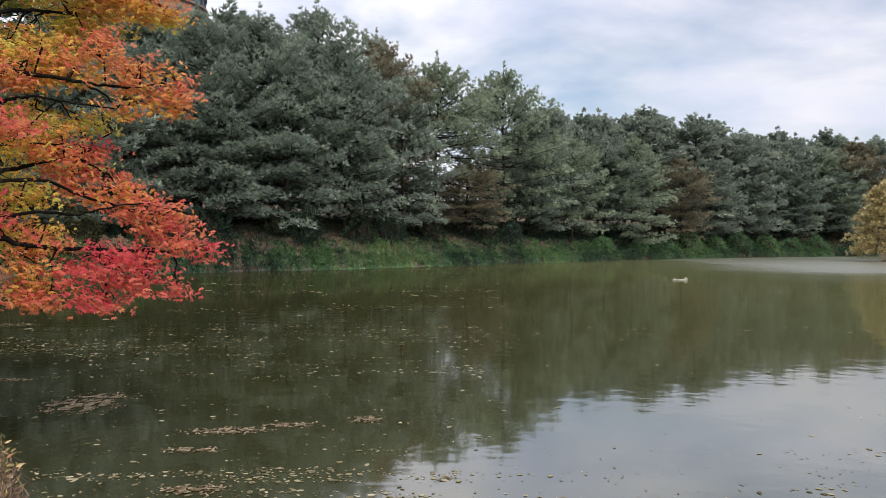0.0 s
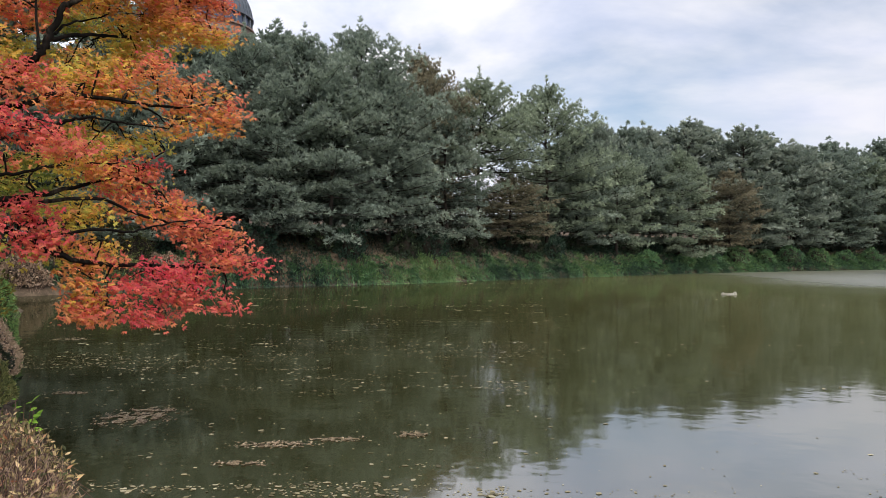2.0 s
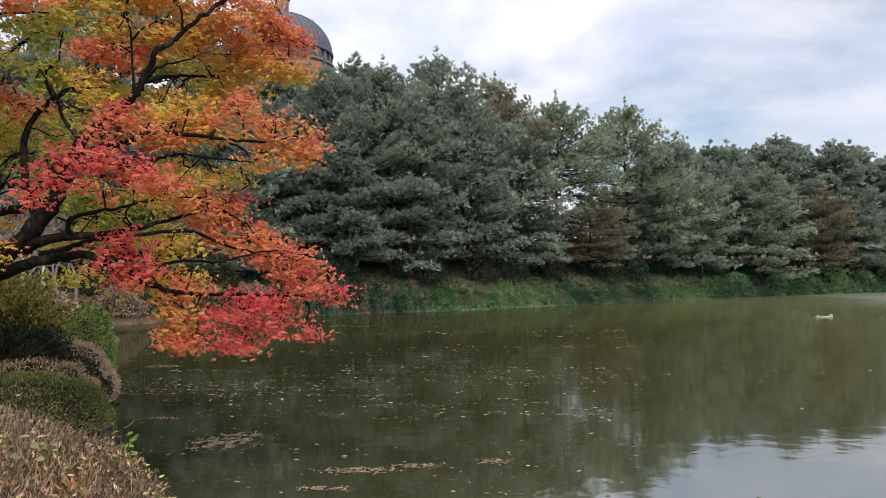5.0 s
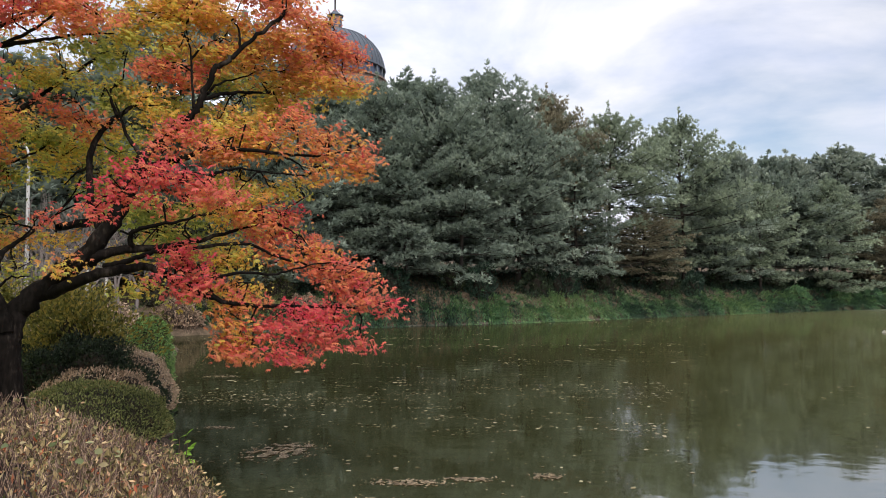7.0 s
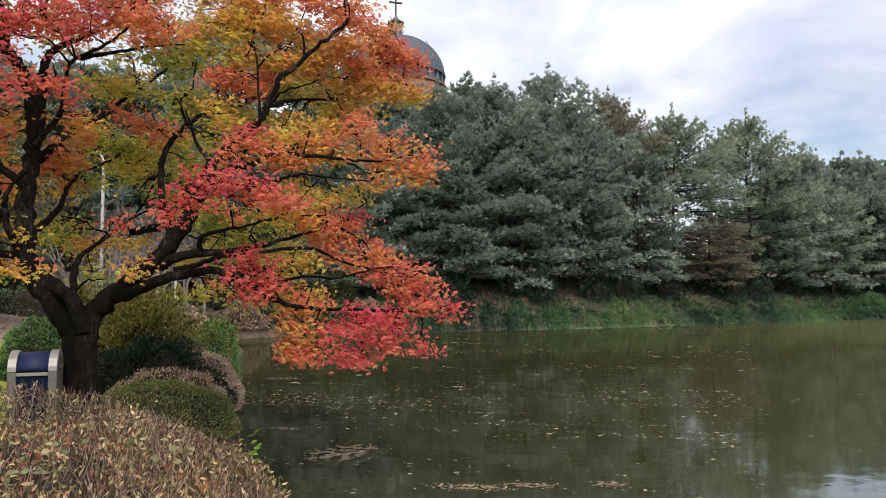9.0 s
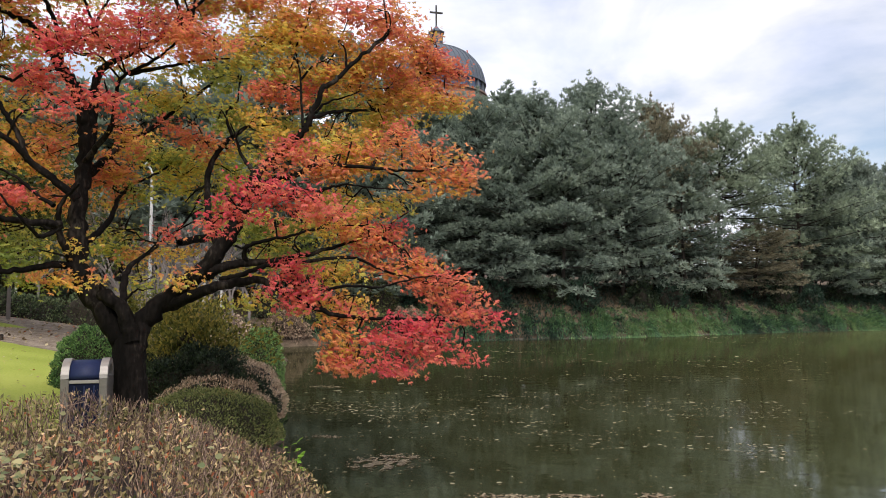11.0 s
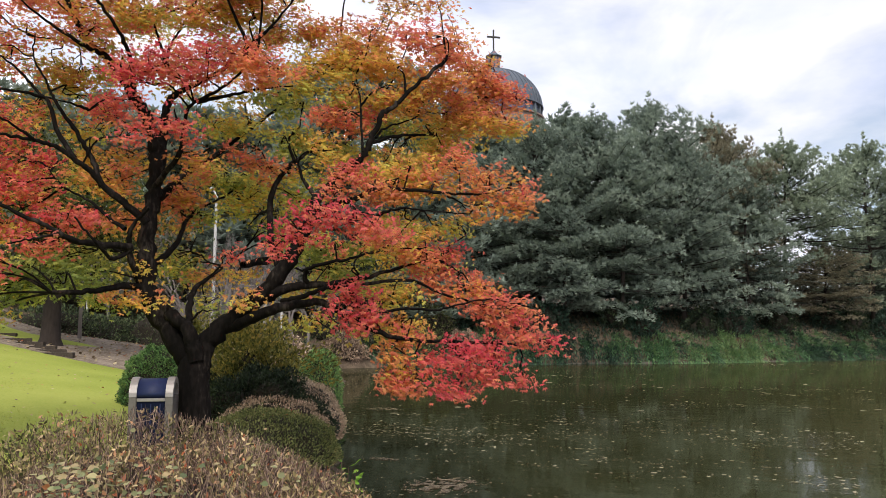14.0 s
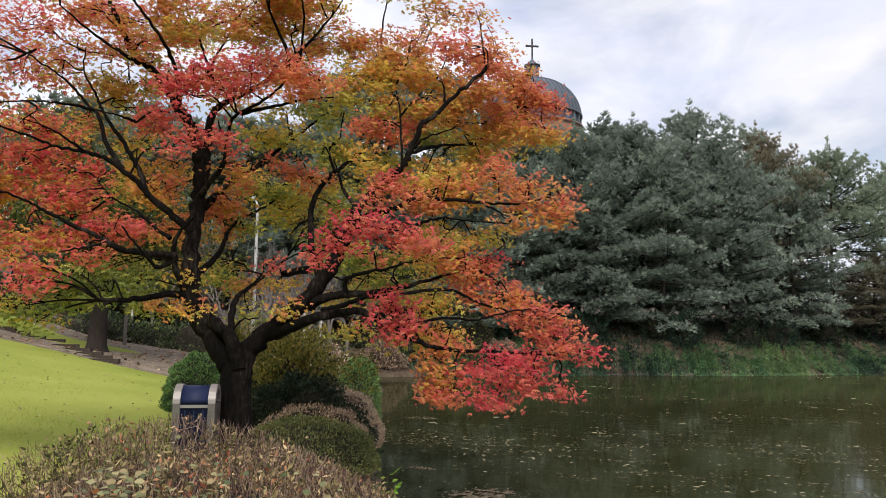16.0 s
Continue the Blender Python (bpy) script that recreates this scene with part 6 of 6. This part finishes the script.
def broad_tree(name, label, x, y, H, R, clear, leaf, n, size, seed, tone=0.5, trunk=0.28, group=""):
    """A broad-crowned tree: flared trunk, limbs that fork twice, and leaf clumps about the limb ends."""
    rng = np.random.default_rng(seed)
    g = height(x, y)
    root = thing(name, (x, y, g), label, "tree", group)
    line = smooth_line([(0, 0, -0.4), (0.02, 0, 0.4), (0, 0.03, clear), (0.05, 0, H * 0.55)], 12)
    v, f = tube(line, np.interp(np.linspace(0, 1, 12), [0, 0.12, 0.25, 0.5, 1], [trunk * 2.2, trunk * 1.35, trunk, trunk * 0.85, trunk * 0.5]), 10, 0.06, rng)
    mesh_obj("trunk", v, f, PBARK, root, smooth=True)
    wood, ends = Pile(), []
    for i in range(11):
        a, q = 2.4 * i + rng.uniform(-0.3, 0.3), i / 10
        s = np.array([0, 0, clear + (H * 0.5 - clear) * q])
        e = np.array([math.cos(a), math.sin(a), 0]) * R * (0.8 - 0.35 * q) + np.array([0, 0, clear + (H - clear) * (0.15 + 0.7 * q)])
        m = (s + e) / 2 + np.array([0, 0, 0.1 * R])
        l = smooth_line([s, m, e], 7)
        wood.add(tube(l, np.linspace(trunk * 0.4, 0.03, 7), 5))
        for k in range(7):
            b = l[rng.integers(3, 7)]
            t = b + rng.normal(0, 1, 3) * np.array([0.30, 0.30, 0.16]) * R
            wood.add(tube([b, (b + t) / 2 + rng.normal(0, 0.05, 3) * R * 0.3, t], [0.03, 0.02, 0.008], 3))
            ends.append(t)
    wood.make("branchwork", BARK, root)
    if n:
        ends = np.array(ends)
        idx = rng.integers(0, len(ends), n)
        P = ends[idx] + rng.normal(0, 1, (n, 3)) * np.array([0.14, 0.14, 0.07]) * R
        T = np.clip(tone + rng.normal(0, 0.15, len(ends))[idx], 0, 1)
        v, f = scatter(*SMALL_LEAF, P, rng.normal(0, 1, (n, 3)) + np.array([0, 0, -0.3]), np.array([0, 0, 1]) + rng.normal(0, 0.6, (n, 3)), rng.uniform(0.7, 1.3, n) * size)
        mesh_obj("foliage", v, f, leaf, root, tone=T)
    return root


broad_tree("maple_tree", "green-yellow maple standing by the log steps", -22.9, 18.15, 7.2, 4.6, 2.3, GREEN_MAPLE, 17000, 0.17, 101, 0.35, 0.34)


def bare_tree(x, y, H, seed):
    """A leafless grey tree with many fine rising twigs."""
    rng = np.random.default_rng(seed)
    g = height(x, y)
    root = thing("bare_tree", (x, y, g), "leafless grey-brown tree with fine twigs on the slope", "tree", "bare trees on the slope")
    wood = Pile()

    def grow(p, d, ln, r, lev):
        q = p + d * ln
        wood.add(tube([p, (p + q) / 2 + rng.normal(0, 0.04, 3) * ln, q], [r, r * 0.8, r * 0.6], 4 if lev < 2 else 3), tone=[0.5])
        if lev < 4:
            for k in range(3 if lev else 5):
                nd = unit(d + rng.normal(0, 0.45, 3) + np.array([0, 0, 0.15]))
                grow(p + (q - p) * rng.uniform(0.6, 1.0), nd, ln * rng.uniform(0.55, 0.8), r * 0.5, lev + 1)
    grow(np.array([0, 0, -0.2]), np.array([0, 0, 1.0]), H * 0.36, 0.11, 0)
    wood.make("branchwork", GREYTWIG, root)


for k, (x, y, H) in enumerate(((-26, 22, 6), (-23.5, 25, 6.5), (-29, 26, 7), (-24.5, 29, 7), (-31, 20, 6), (-27, 32, 7), (-33, 28, 8), (-22.5, 33, 6), (-18.4, 20.6, 3.8), (-17.4, 21.6, 4.2), (-19.6, 21.8, 4.0), (-20.4, 23.6, 4.6), (-19.5, 24.8, 6.5), (-20.8, 26.4, 6.8), (-18.4, 25.6, 6.2), (-21.6, 28.2, 7.0))):
    bare_tree(x, y, H, 200 + k)
rs = np.random.default_rng(300)
for k in range(9):
    x, y = -23 - 1.6 * k + rs.uniform(-1, 1), 31 - 2.1 * k + rs.uniform(-1, 1)
    mound("hillside_shrub", "dark unclipped evergreen shrub on the leafy slope", (x, y), 1.3 + rs.uniform(0, 0.8), 1.2, 1.0 + rs.uniform(0, 0.6), rs.uniform(0, 90), 2600, 0.13, YEW, 310 + k, 2.0, 0.2, 0.25, tone=0.6)
for k in range(14):
    x, y = -34 - 2.6 * (k % 7) + rs.uniform(-1.5, 1.5), 44 - 5.0 * (k % 7) + 3 * (k // 7) - 2 + rs.uniform(-1.5, 1.5)
    if k % 3 == 1:
        broad_tree("oak_tree", "brown-leaved autumn oak on the wooded slope", x - 3 * (k // 7), y, 9 + rs.uniform(-1, 2), 3.6, 2.5, TAN, 3000, 0.34, 400 + k, 0.4, 0.2, "woodland trees on the slope")
    else:
        broad_tree("oak_tree", "dull green tree on the wooded slope", x - 3 * (k // 7), y, 13 + rs.uniform(-1, 3), 4.2, 2.0, OLIVE, 4000, 0.36, 400 + k, 0.35, 0.2, "woodland trees on the slope")


def log_steps():
    for k, (x, y) in enumerate(((-25.9, 16.6), (-25.5, 16.85), (-25.0, 17.1), (-24.5, 17.5), (-23.1, 17.0), (-22.2, 16.8), (-21.3, 16.5), (-20.5, 16.2), (-19.8, 15.9))):
        g = height(x, y)
        bm = bmesh.new()
        box(bm, -0.5, 0.5, -0.13, 0.13, -0.14, 0.07, 0.015)
        me = bpy.data.meshes.new("log_step")
        bm.to_mesh(me)
        bm.free()
        me.materials.append(LOG)
        ob = new("log_step", me)
        ob.matrix_basis = pose(x, y, g, 0, 0, 40 + 7 * math.sin(k * 2.1))
        tagged(ob, "dark timber step set into the grassy slope", "step", "log steps on the slope")


log_steps()


def street_lamp(x, y, H, turn):
    g = height(x, y)
    root = thing("street_lamp", (x, y, g), "pale grey street lamp with a slanting arm", "street lamp", turn=turn)
    v, f = tube([(0, 0, -0.1), (0, 0, H * 0.5), (0, 0, H)], [0.10, 0.09, 0.07], 12)
    mesh_obj("pole", v, f, POST, root, smooth=True)
    v, f = tube([(0, 0, H - 0.1), (-0.5, 0, H + 0.25), (-1.4, 0, H + 0.6)], [0.06, 0.05, 0.05], 8)
    arm = mesh_obj("arm", v, f, POST, root, smooth=True)
    bm = bmesh.new()
    box(bm, -2.0, -1.3, -0.13, 0.13, H + 0.55, H + 0.70, 0.04)
    part("lamp_head", bm, POST, arm, "flat lamp head")


street_lamp(-26.2, 30.0, 9.0 - height(-26.2, 30.0), -40)


def pale_post(x, y, H, r):
    g = height(x, y)
    v, f = tube([(x, y, g - 0.1), (x, y, g + H * 0.5), (x + 0.02, y, g + H)], [r, r * 0.95, r * 0.9], 8)
    tagged(mesh_obj("pale_post", v, f, POST, smooth=True), "thin pale upright post among the shrubs", "post", "pale posts on the slope")


pale_post(-18.3, 23.8, 2.6, 0.06)
pale_post(-17.6, 23.9, 2.4, 0.05)
pale_post(-30.4, 26.1, 1.9, 0.06)


def float_buoy(x, y):
    root = thing("float", (x, y, 0), "pale weathered float drifting on the pond", "float")
    bm = bmesh.new()
    box(bm, -0.42, 0.40, -0.10, 0.10, -0.05, 0.06, 0.03)
    part("body", bm, FOAM, root, smooth=True)
    for s in (-1, 1):
        bm = bmesh.new()
        bmesh.ops.create_uvsphere(bm, u_segments=12, v_segments=8, radius=0.075 + 0.02 * s, matrix=Matrix.Translation((s * 0.31, 0, 0.07)))
        part("end_float", bm, FOAM, root, smooth=True)


float_buoy(13.66, 42.1)
